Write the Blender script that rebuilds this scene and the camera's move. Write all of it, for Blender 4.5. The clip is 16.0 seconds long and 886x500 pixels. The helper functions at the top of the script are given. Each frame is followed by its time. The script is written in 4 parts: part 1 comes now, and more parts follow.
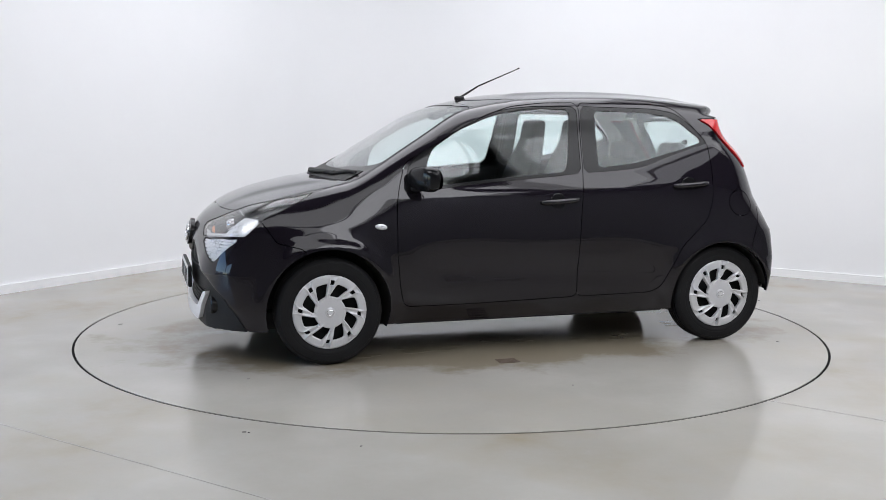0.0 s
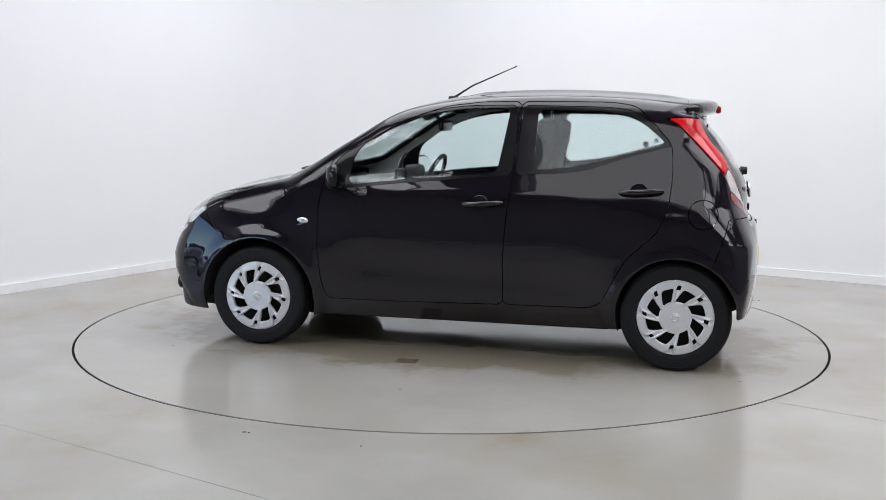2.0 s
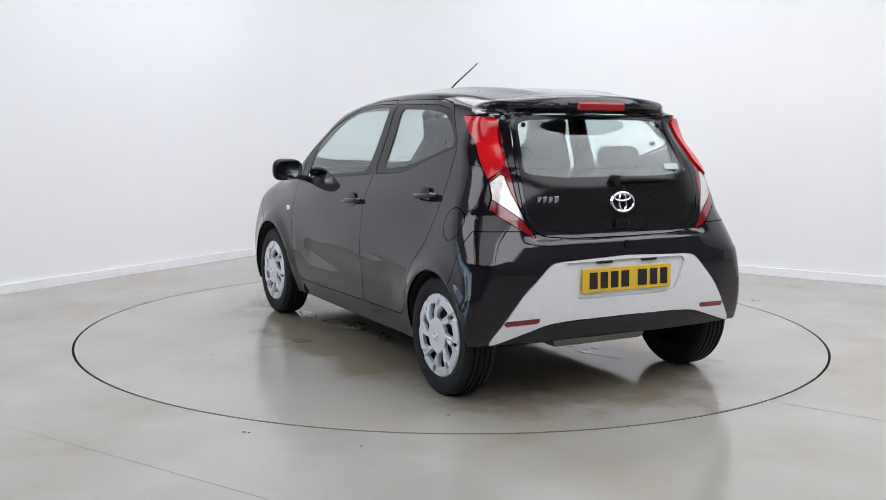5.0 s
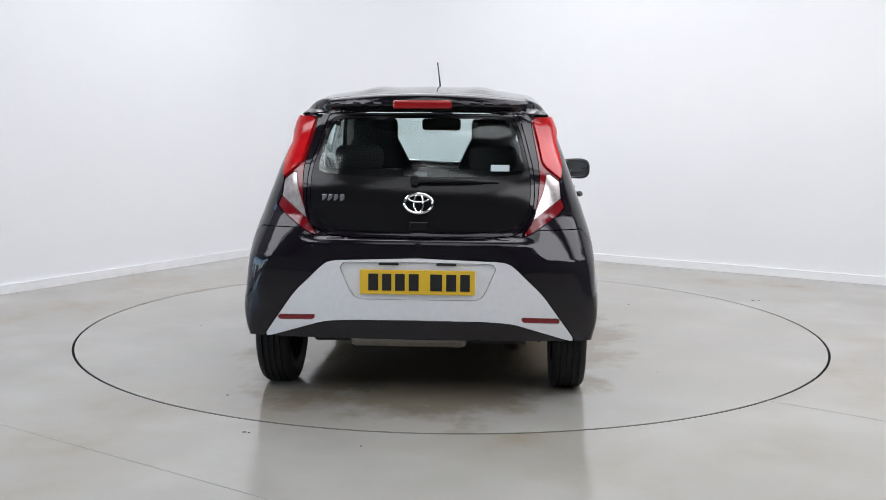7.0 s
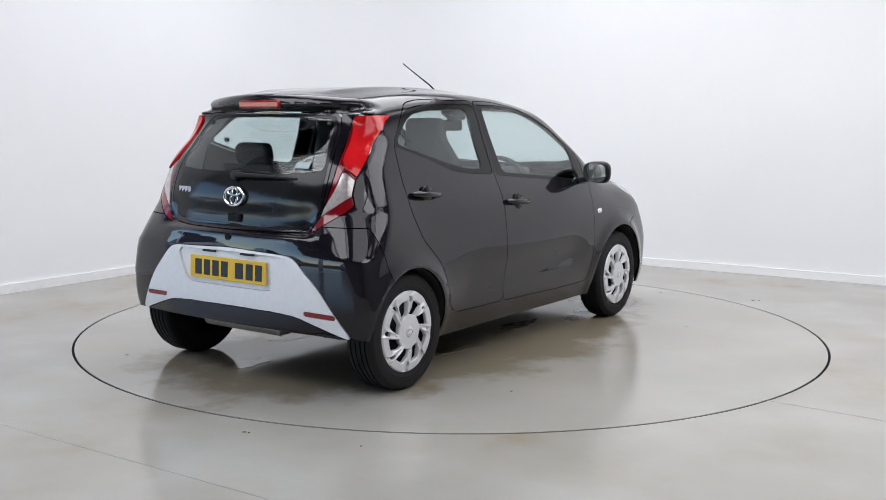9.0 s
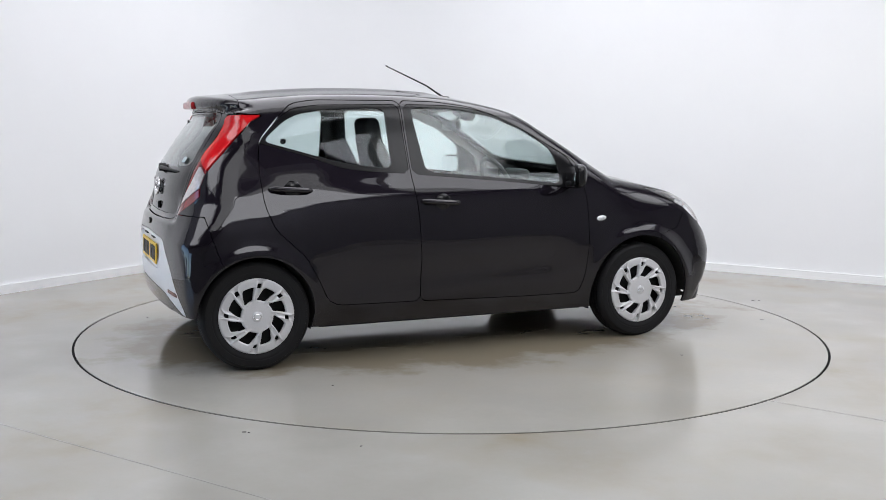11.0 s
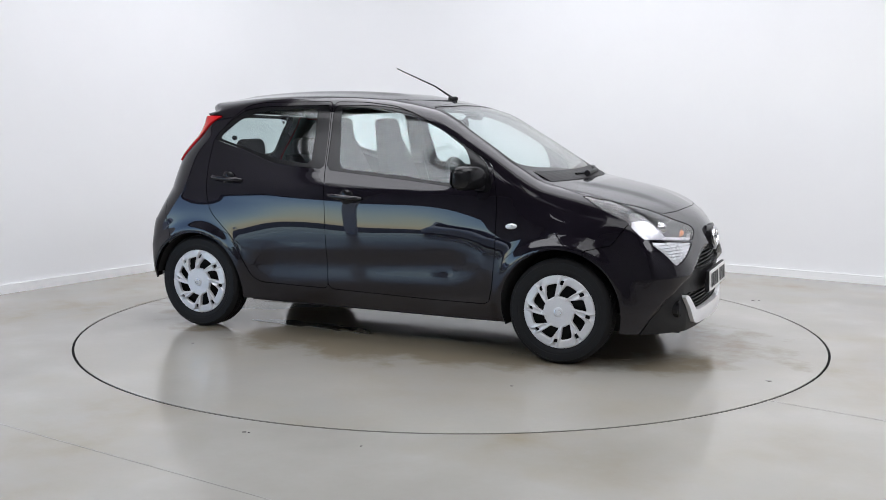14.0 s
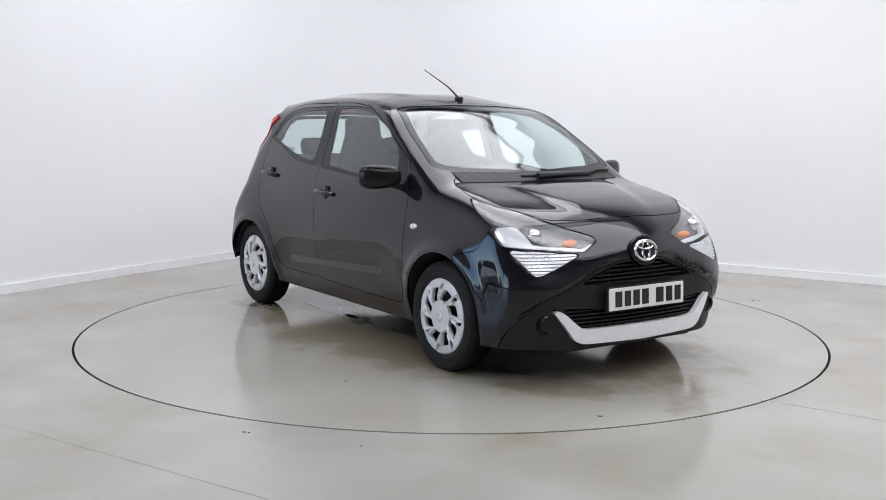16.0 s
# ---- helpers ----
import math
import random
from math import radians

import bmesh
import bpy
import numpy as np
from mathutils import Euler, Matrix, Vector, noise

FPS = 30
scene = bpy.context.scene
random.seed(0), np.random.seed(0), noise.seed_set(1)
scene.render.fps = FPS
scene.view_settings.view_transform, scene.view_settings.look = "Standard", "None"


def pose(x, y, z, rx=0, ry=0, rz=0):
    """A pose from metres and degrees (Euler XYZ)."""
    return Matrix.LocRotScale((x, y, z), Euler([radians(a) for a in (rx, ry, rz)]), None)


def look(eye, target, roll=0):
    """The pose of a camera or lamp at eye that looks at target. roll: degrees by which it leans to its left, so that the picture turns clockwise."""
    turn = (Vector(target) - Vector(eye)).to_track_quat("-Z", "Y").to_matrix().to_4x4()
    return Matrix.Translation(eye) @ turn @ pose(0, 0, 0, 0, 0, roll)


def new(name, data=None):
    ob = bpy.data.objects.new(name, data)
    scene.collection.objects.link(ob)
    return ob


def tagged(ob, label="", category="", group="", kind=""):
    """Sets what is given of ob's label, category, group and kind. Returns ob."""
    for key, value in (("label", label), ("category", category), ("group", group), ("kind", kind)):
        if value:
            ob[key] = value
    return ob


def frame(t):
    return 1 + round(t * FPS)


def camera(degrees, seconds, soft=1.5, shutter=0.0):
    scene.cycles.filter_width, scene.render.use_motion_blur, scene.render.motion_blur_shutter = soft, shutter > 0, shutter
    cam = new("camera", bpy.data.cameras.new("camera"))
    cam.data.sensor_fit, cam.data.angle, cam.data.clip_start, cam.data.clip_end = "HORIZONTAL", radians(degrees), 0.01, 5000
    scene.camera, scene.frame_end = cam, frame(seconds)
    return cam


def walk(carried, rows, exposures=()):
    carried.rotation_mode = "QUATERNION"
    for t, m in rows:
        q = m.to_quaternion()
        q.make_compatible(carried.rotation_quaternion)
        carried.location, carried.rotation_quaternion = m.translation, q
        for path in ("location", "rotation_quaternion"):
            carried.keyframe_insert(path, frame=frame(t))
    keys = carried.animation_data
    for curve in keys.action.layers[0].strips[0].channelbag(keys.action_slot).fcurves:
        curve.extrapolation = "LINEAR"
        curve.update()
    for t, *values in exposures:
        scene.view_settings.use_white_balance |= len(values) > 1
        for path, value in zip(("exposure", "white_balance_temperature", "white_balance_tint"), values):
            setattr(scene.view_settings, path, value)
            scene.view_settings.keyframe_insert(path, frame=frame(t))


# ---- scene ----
cam = camera(47.30, 16.0, soft=0.6)
_p, _y = radians(-7.205), radians(-0.457)
EYE = Vector((0.0, -6.321, 1.282))
AIM = EYE + Vector((math.sin(_y) * math.cos(_p), math.cos(_y) * math.cos(_p), math.sin(_p)))
walk(cam, [(0.0, look(EYE, AIM, 0.44)), (16.0, look(EYE, AIM, 0.44))])

# ---- light ----
world = bpy.data.worlds.new("world")
scene.world = world
world.use_nodes = True
sky = world.node_tree.nodes.new("ShaderNodeTexSky")
sky.sky_type, sky.sun_disc, sky.sun_elevation, sky.sun_rotation = "NISHITA", False, radians(60), radians(76)
sky.dust_density, sky.ozone_density = 0.2, 3.0
world.node_tree.links.new(sky.outputs[0], world.node_tree.nodes["Background"].inputs[0])
world.node_tree.nodes["Background"].inputs[1].default_value = 0.55
scene.view_settings.exposure = 0.0
sun = new("sun", bpy.data.lights.new("sun", "SUN"))
sun.data.energy, sun.data.angle, sun.data.color = 5.0, radians(0.6), (1.0, 0.96, 0.90)
sun.matrix_world = look((4.85, 1.21, 8.66), (0, 0, 0))

# the studio's frame: r runs along the right wall, l along the left wall, from their shared corner
CORNER, RD, LD = Vector((-1.08, 4.63, 0)), Vector((0.852, -0.524, 0)), Vector((-0.524, -0.852, 0))
ROOM_TURN = math.degrees(math.atan2(RD.y, RD.x))


def room(r, l, z=0.0):
    return CORNER + RD * r + LD * l + Vector((0, 0, z))


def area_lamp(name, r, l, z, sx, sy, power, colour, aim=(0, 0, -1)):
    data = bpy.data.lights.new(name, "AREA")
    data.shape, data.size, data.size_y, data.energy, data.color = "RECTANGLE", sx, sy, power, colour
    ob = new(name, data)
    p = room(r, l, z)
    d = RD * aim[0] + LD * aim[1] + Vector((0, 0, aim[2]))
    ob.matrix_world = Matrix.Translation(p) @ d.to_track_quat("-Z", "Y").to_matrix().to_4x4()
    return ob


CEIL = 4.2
# Overhead lamps, all unseen; third and fourth added to lighten the foreground floor.
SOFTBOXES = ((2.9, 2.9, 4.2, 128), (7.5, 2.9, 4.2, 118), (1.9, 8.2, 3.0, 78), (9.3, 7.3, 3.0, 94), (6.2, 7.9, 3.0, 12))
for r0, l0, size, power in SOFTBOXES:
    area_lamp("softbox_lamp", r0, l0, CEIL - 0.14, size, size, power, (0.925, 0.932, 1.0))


# ---- materials ----
def nodes_of(name):
    m = bpy.data.materials.new(name)
    m.use_nodes = True
    nt = m.node_tree
    return m, nt, nt.nodes["Principled BSDF"]


def plain(name, colour, rough=0.5, metal=0.0, vary=0.06, scale=30.0, bump=0.0, coat=0.0, spec=0.5, emit=0.0):
    """A painted, moulded or metal surface with slight mottling, gloss variation and fine relief."""
    m, nt, b = nodes_of(name)
    tc = nt.nodes.new("ShaderNodeTexCoord")
    n1 = nt.nodes.new("ShaderNodeTexNoise")
    n1.inputs["Scale"].default_value, n1.inputs["Detail"].default_value = scale, 4.0
    nt.links.new(tc.outputs["Object"], n1.inputs["Vector"])
    n2 = nt.nodes.new("ShaderNodeTexNoise")
    n2.inputs["Scale"].default_value = scale * 0.12
    nt.links.new(tc.outputs["Object"], n2.inputs["Vector"])
    add = nt.nodes.new("ShaderNodeMath")
    add.operation = "ADD"
    nt.links.new(n1.outputs["Fac"], add.inputs[0])
    nt.links.new(n2.outputs["Fac"], add.inputs[1])
    ramp = nt.nodes.new("ShaderNodeMapRange")
    ramp.inputs[1].default_value, ramp.inputs[2].default_value = 0.6, 1.4
    nt.links.new(add.outputs[0], ramp.inputs[0])
    mix = nt.nodes.new("ShaderNodeMix")
    mix.data_type = "RGBA"
    mix.inputs[6].default_value = (*[c * (1 - vary) for c in colour], 1)
    mix.inputs[7].default_value = (*[min(1, c * (1 + vary)) for c in colour], 1)
    nt.links.new(ramp.outputs[0], mix.inputs[0])
    nt.links.new(mix.outputs[2], b.inputs["Base Color"])
    rr = nt.nodes.new("ShaderNodeMapRange")
    rr.inputs[3].default_value, rr.inputs[4].default_value = rough * 0.9, min(1, rough * 1.12)
    nt.links.new(ramp.outputs[0], rr.inputs[0])
    nt.links.new(rr.outputs[0], b.inputs["Roughness"])
    b.inputs["Metallic"].default_value = metal
    b.inputs["Specular IOR Level"].default_value = spec
    b.inputs["Coat Weight"].default_value = coat
    b.inputs["Coat Roughness"].default_value = 0.045
    if bump:
        bp = nt.nodes.new("ShaderNodeBump")
        bp.inputs["Strength"].default_value, bp.inputs["Distance"].default_value = bump, 0.002
        nt.links.new(n1.outputs["Fac"], bp.inputs["Height"])
        nt.links.new(bp.outputs[0], b.inputs["Normal"])
    if emit:
        b.inputs["Emission Color"].default_value = (*colour, 1)
        b.inputs["Emission Strength"].default_value = emit
    return m


def glass(name, colour, rough=0.0, ior=1.45):
    m, nt, b = nodes_of(name)
    b.inputs["Base Color"].default_value = (*colour, 1)
    b.inputs["Roughness"].default_value = rough
    b.inputs["IOR"].default_value = ior
    b.inputs["Transmission Weight"].default_value = 1.0
    return m


PAINT = plain("black_metallic_paint", (0.0092, 0.0075, 0.0112), 0.36, 0.45, 0.12, 500, 0.0, coat=1.0, spec=0.0)
PAINT.node_tree.nodes["Principled BSDF"].inputs["Coat Roughness"].default_value = 0.018
TRIM = plain("gloss_black_trim", (0.009, 0.009, 0.010), 0.14, 0, 0.1, 40, spec=0.28)
PLASTIC = plain("black_grained_plastic", (0.012, 0.012, 0.013), 0.5, 0, 0.15, 250, 0.3, spec=0.3)
UNDER = plain("black_underseal", (0.010, 0.010, 0.010), 0.85, 0, 0.3, 25, 0.4)
RUBBER = plain("tyre_rubber", (0.008, 0.008, 0.009), 0.6, 0, 0.2, 60, 0.2, spec=0.25)
SILVER = plain("silver_paint", (0.80, 0.80, 0.82), 0.36, 0.05, 0.05, 300, 0.0, coat=0.5)
COVER = plain("silver_wheel_cover", (0.66, 0.66, 0.68), 0.33, 0.25, 0.05, 150, 0.0, coat=0.3)
CHROME = plain("chrome", (0.8, 0.8, 0.82), 0.08, 1.0, 0.02, 60)
DISC_METAL = plain("brake_steel", (0.25, 0.23, 0.21), 0.45, 0.9, 0.2, 50)
GLASS = glass("clear_glass", (0.87, 0.955, 0.945))
PRIVACY = glass("rear_glass", (0.80, 0.885, 0.88))
LENS = glass("lamp_lens", (0.97, 0.97, 0.97))
RED_LENS = plain("red_lamp_lens", (0.55, 0.010, 0.014), 0.12, 0, 0.1, 80, 0, coat=0.3)
RED_DARK = plain("dark_red_lamp_lens", (0.20, 0.005, 0.010), 0.1, 0, 0.1, 80, 0, coat=0.6)
CLEAR_LAMP = plain("clear_lamp_segment", (0.60, 0.54, 0.54), 0.16, 0.5, 0.35, 40, 0, coat=0.6)
BRAKE_RED = plain("brake_lamp_red", (0.33, 0.007, 0.010), 0.15, 0, 0.12, 90, 0, coat=0.2)
AMBER = plain("amber_indicator", (0.75, 0.22, 0.04), 0.2, 0, 0.1, 60)
DRL_WHITE = plain("daylight_lamp_reflector", (0.68, 0.69, 0.72), 0.28, 0.3, 0.04, 80)
FABRIC = plain("dark_seat_fabric", (0.030, 0.030, 0.033), 0.9, 0, 0.35, 160, 0.5)
DASH = plain("dashboard_plastic", (0.035, 0.035, 0.037), 0.55, 0, 0.15, 120, 0.3)
PALE = plain("pale_headliner", (0.42, 0.41, 0.40), 0.9, 0, 0.06, 90, 0.2)
YELLOW = plain("yellow_plate", (0.78, 0.50, 0.035), 0.35, 0, 0.04, 60)
WHITE_PLATE = plain("white_plate", (0.74, 0.75, 0.74), 0.35, 0, 0.03, 60)
INK = plain("black_ink", (0.012, 0.012, 0.012), 0.45)
MIRROR = plain("mirror_glass", (0.85, 0.86, 0.87), 0.02, 1.0, 0.01)
WALL = plain("white_wall_paint", (0.80, 0.805, 0.82), 0.75, 0, 0.012, 3.0, 0.05)
SKIRT = plain("white_skirting_paint", (0.82, 0.825, 0.835), 0.4, 0, 0.015, 6)
CEILING = plain("white_ceiling_paint", (0.80, 0.80, 0.80), 0.8, 0, 0.02, 4)
# Dim surroundings put into the grey of the unseen lintels, side and rear walls.
HALL = plain("unseen_wall_dim_grey", (0.19, 0.195, 0.21), 0.8, 0, 0.08, 2)
STUDIO_GREY = plain("rear_wall_dim_grey", (0.18, 0.18, 0.19), 0.8, 0, 0.06, 2)
ASPHALT = plain("yard_asphalt", (0.045, 0.046, 0.050), 0.85, 0, 0.25, 9, 0.3)
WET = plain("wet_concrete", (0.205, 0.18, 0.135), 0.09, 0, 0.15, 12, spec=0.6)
# Black put in for the shade inside the turntable's open joint.
JOINT = plain("black_joint_shade", (0.006, 0.006, 0.006), 0.9, spec=0.05)
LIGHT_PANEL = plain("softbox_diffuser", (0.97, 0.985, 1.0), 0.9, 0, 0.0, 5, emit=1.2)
LAMP_GREY = plain("smoked_lamp_housing", (0.10, 0.10, 0.105), 0.25, 0.4, 0.1, 60)


def concrete(name, stain_amount, damp_reflection=None):
    """Sealed, power-floated concrete: grey with clouds, brownish damp stains, scuffs and pores."""
    m, nt, b = nodes_of(name)
    L, N = nt.links.new, nt.nodes.new
    geo = N("ShaderNodeTexCoord")
    vec = geo.outputs["Object"]

    def noise_fac(scale, detail, rough=0.55, lo=0.35, hi=0.7):
        n = N("ShaderNodeTexNoise")
        n.inputs["Scale"].default_value, n.inputs["Detail"].default_value, n.inputs["Roughness"].default_value = scale, detail, rough
        L(vec, n.inputs["Vector"])
        r = N("ShaderNodeMapRange")
        r.inputs[1].default_value, r.inputs[2].default_value = lo, hi
        L(n.outputs["Fac"], r.inputs[0])
        return r.outputs[0]

    def blend(f, a, c):
        x = N("ShaderNodeMix")
        x.data_type = "RGBA"
        L(f, x.inputs[0])
        for sock, v in ((x.inputs[6], a), (x.inputs[7], c)):
            if isinstance(v, tuple):
                sock.default_value = (*v, 1)
            else:
                L(v, sock)
        return x.outputs[2]

    def times(f, k):
        x = N("ShaderNodeMath")
        x.operation = "MULTIPLY"
        L(f, x.inputs[0])
        if isinstance(k, float):
            x.inputs[1].default_value = k
        else:
            L(k, x.inputs[1])
        return x.outputs[0]

    clouds = noise_fac(1.3, 5)
    fine = noise_fac(28, 6, 0.7)
    pores = noise_fac(160, 2, 0.5, 0.62, 0.75)
    stain = times(times(noise_fac(0.42, 4, 0.6, 0.45, 0.68), noise_fac(2.6, 5, 0.6, 0.3, 0.65)), stain_amount)
    col = blend(clouds, (0.305, 0.292, 0.268), (0.355, 0.342, 0.318))
    col = blend(times(fine, 0.12), col, (0.265, 0.25, 0.222))
    col = blend(stain, col, (0.245, 0.21, 0.145))
    col = blend(times(pores, 0.04), col, (0.16, 0.15, 0.14))
    film_mask = None
    if damp_reflection:
        # brown damp film, ragged edge, the car's dark reflection painted in: (centre, half lengths)
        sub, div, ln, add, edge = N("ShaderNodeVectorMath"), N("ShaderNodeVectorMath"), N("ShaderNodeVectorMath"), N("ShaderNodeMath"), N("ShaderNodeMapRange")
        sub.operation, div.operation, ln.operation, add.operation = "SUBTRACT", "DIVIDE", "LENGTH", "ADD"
        sub.inputs[1].default_value, div.inputs[1].default_value = (*damp_reflection[0], 0), (*damp_reflection[1], 1)
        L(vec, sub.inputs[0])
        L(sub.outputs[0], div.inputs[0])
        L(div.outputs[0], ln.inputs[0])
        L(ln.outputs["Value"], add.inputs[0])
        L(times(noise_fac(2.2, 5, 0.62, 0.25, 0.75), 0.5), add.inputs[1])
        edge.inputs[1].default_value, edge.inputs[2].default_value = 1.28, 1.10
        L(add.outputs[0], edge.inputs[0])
        film_mask = edge.outputs[0]
        col = blend(times(film_mask, 0.72), col, (0.185, 0.148, 0.092))
    L(col, b.inputs["Base Color"])
    rough = N("ShaderNodeMapRange")
    rough.inputs[3].default_value, rough.inputs[4].default_value = 0.13, 0.22
    L(clouds, rough.inputs[0])
    if film_mask:
        less = N("ShaderNodeMath")
        less.operation = "MULTIPLY_ADD"
        less.inputs[1].default_value = -0.07
        L(film_mask, less.inputs[0])
        L(rough.outputs[0], less.inputs[2])
        L(less.outputs[0], b.inputs["Roughness"])
    else:
        L(rough.outputs[0], b.inputs["Roughness"])
    b.inputs["Specular IOR Level"].default_value = 0.36
    return m


FLOOR = concrete("sealed_concrete_floor", 1.15)
# The turntable's ellipse colours in the car's dark brown reflection round its damp footprint.
TABLE = concrete("damp_concrete_car_reflection", 0.55, ((-0.10, 0.07), (2.05, 1.12)))


# ---- mesh helpers ----
def part(name, bm, material, parent=None, label="", smooth=False):
    me = bpy.data.meshes.new(name)
    if isinstance(bm, bmesh.types.BMesh):
        bm.normal_update()
        bm.to_mesh(me)
        bm.free()
    else:
        me.from_pydata([tuple(v) for v in bm[0]], [], [tuple(int(i) for i in f) for f in bm[1]])
        me.update()
    me.materials.append(material)
    if smooth:
        me.polygons.foreach_set("use_smooth", [True] * len(me.polygons))
        me.set_sharp_from_angle(angle=radians(38))
    ob = new(name, me)
    if parent:
        ob.parent = parent
    if label:
        ob["label"] = label
    return ob


def box(sx, sy, sz, at=(0, 0, 0), bevel=0.0, turn=None, bm=None, seg=2):
    bm = bm or bmesh.new()
    t = Matrix.Translation(at) @ (turn or Matrix()) @ Matrix.Diagonal((sx, sy, sz, 1))
    made = bmesh.ops.create_cube(bm, size=1, matrix=t)
    if bevel:
        edges = list({e for v in made["verts"] for e in v.link_edges})
        bmesh.ops.bevel(bm, geom=edges, offset=bevel, segments=seg, affect="EDGES", profile=0.5)
    return bm


def lathe(profile, steps=64, axis="y", bm=None, at=(0, 0, 0)):
    """Turns a closed profile of (radius, along) pairs about an axis."""
    bm = bm or bmesh.new()
    rings = []
    for i in range(steps):
        a = 2 * math.pi * i / steps
        c, s = math.cos(a), math.sin(a)
        ring = []
        for r, w in profile:
            p = {"y": (r * c, w, r * s), "z": (r * c, r * s, w), "x": (w, r * c, r * s)}[axis]
            ring.append(bm.verts.new(Vector(p) + Vector(at)))
        rings.append(ring)
    n = len(profile)
    for i in range(steps):
        for j in range(n):
            q = rings[i][j], rings[(i + 1) % steps][j], rings[(i + 1) % steps][(j + 1) % n], rings[i][(j + 1) % n]
            bm.faces.new(q)
    bmesh.ops.recalc_face_normals(bm, faces=bm.faces)
    return bm


def tube(points, radius, bm=None, sides=8, closed=False):
    """A round bar along a line of points; radius may be one number or one for each point."""
    bm = bm or bmesh.new()
    pts = [Vector(p) for p in points]
    rad = radius if isinstance(radius, (list, tuple)) else [radius] * len(pts)
    rings = []
    for i, p in enumerate(pts):
        a = pts[i - 1] if i or closed else p
        b = pts[(i + 1) % len(pts)] if i < len(pts) - 1 or closed else p
        d = (b - a).normalized()
        u = d.cross(Vector((0, 0, 1)))
        if u.length < 0.05:
            u = d.cross(Vector((0, 1, 0)))
        u.normalize()
        v = d.cross(u)
        rings.append([bm.verts.new(p + (u * math.cos(k * 2 * math.pi / sides) + v * math.sin(k * 2 * math.pi / sides)) * rad[i]) for k in range(sides)])
    m = len(rings)
    for i in range(m if closed else m - 1):
        for k in range(sides):
            bm.faces.new((rings[i][k], rings[i][(k + 1) % sides], rings[(i + 1) % m][(k + 1) % sides], rings[(i + 1) % m][k]))
    if not closed:
        bm.faces.new(rings[0][::-1])
        bm.faces.new(rings[-1])
    bmesh.ops.recalc_face_normals(bm, faces=bm.faces)
    return bm


def prism(outline, depth, bm=None, place=None, bevel=0.0):
    """Extrudes a flat outline (x, y) by depth along z, then puts it in place."""
    own = bmesh.new()
    vs = [own.verts.new((x, y, 0)) for x, y in outline]
    f = own.faces.new(vs)
    ext = bmesh.ops.extrude_face_region(own, geom=[f])
    bmesh.ops.translate(own, verts=[v for v in ext["geom"] if isinstance(v, bmesh.types.BMVert)], vec=(0, 0, depth))
    bmesh.ops.recalc_face_normals(own, faces=own.faces)
    if bevel:
        bmesh.ops.bevel(own, geom=[e for e in own.edges], offset=bevel, segments=2, affect="EDGES", profile=0.5)
    if place:
        own.transform(place)
    if bm:
        me = bpy.data.meshes.new("t")
        own.to_mesh(me)
        own.free()
        bm.from_mesh(me)
        bpy.data.meshes.remove(me)
        return bm
    return own
# ---- the room ----
HALL_GATE = 2.2


def wall_slab(name, r0, l0, r1, l1, z0, z1, thick, material, label):
    """A wall between two points of the room's plan; its thickness lies to the right of its way."""
    a, b = room(r0, l0), room(r1, l1)
    d = (b - a).normalized()
    n = Vector((d.y, -d.x, 0))
    bm = bmesh.new()
    low = [a, b, b + n * thick, a + n * thick]
    vs = [bm.verts.new(p + Vector((0, 0, z))) for z in (z0, z1) for p in low]
    for f in ((3, 2, 1, 0), (4, 5, 6, 7), (0, 1, 5, 4), (1, 2, 6, 5), (2, 3, 7, 6), (3, 0, 4, 7)):
        bm.faces.new([vs[i] for i in f])
    bmesh.ops.recalc_face_normals(bm, faces=bm.faces)
    return tagged(part(name, bm, material), label, "wall", kind="structure")


def bent_band(name, z0, z1, inner, thick, material, label, category, start=4.0):
    """The wall, or its skirting, round the softly curved corner between the left and the right wall."""
    R = 1.1
    line = [(0.0 + inner, 6.5)] + [(0.0 + inner, start - k * 0.2) for k in range(int((start - R) / 0.2))]
    for k in range(13):
        a = math.pi + k / 12 * math.pi / 2
        line.append((R + math.cos(a) * (R - inner), R + math.sin(a) * (R - inner)))
    line += [(R + 0.3 + k * 0.6, inner) for k in range(17)] + [(11.0, inner)]
    bm = bmesh.new()
    rows = []
    for i, (r, l) in enumerate(line):
        a, b = line[max(0, i - 1)], line[min(len(line) - 1, i + 1)]
        d = Vector((b[0] - a[0], b[1] - a[1])).normalized()
        out = (r + d.y * thick, l - d.x * thick)
        rows.append([bm.verts.new(room(*p, z)) for p, z in (((r, l), z0), ((r, l), z1), (out, z1), (out, z0))])
    for a, b in zip(rows, rows[1:]):
        for k in range(4):
            bm.faces.new((a[k], b[k], b[(k + 1) % 4], a[(k + 1) % 4]))
    bm.faces.new(rows[0])
    bm.faces.new(rows[-1][::-1])
    bmesh.ops.recalc_face_normals(bm, faces=bm.faces)
    return tagged(part(name, bm, material, smooth=True), label, category, kind="structure")


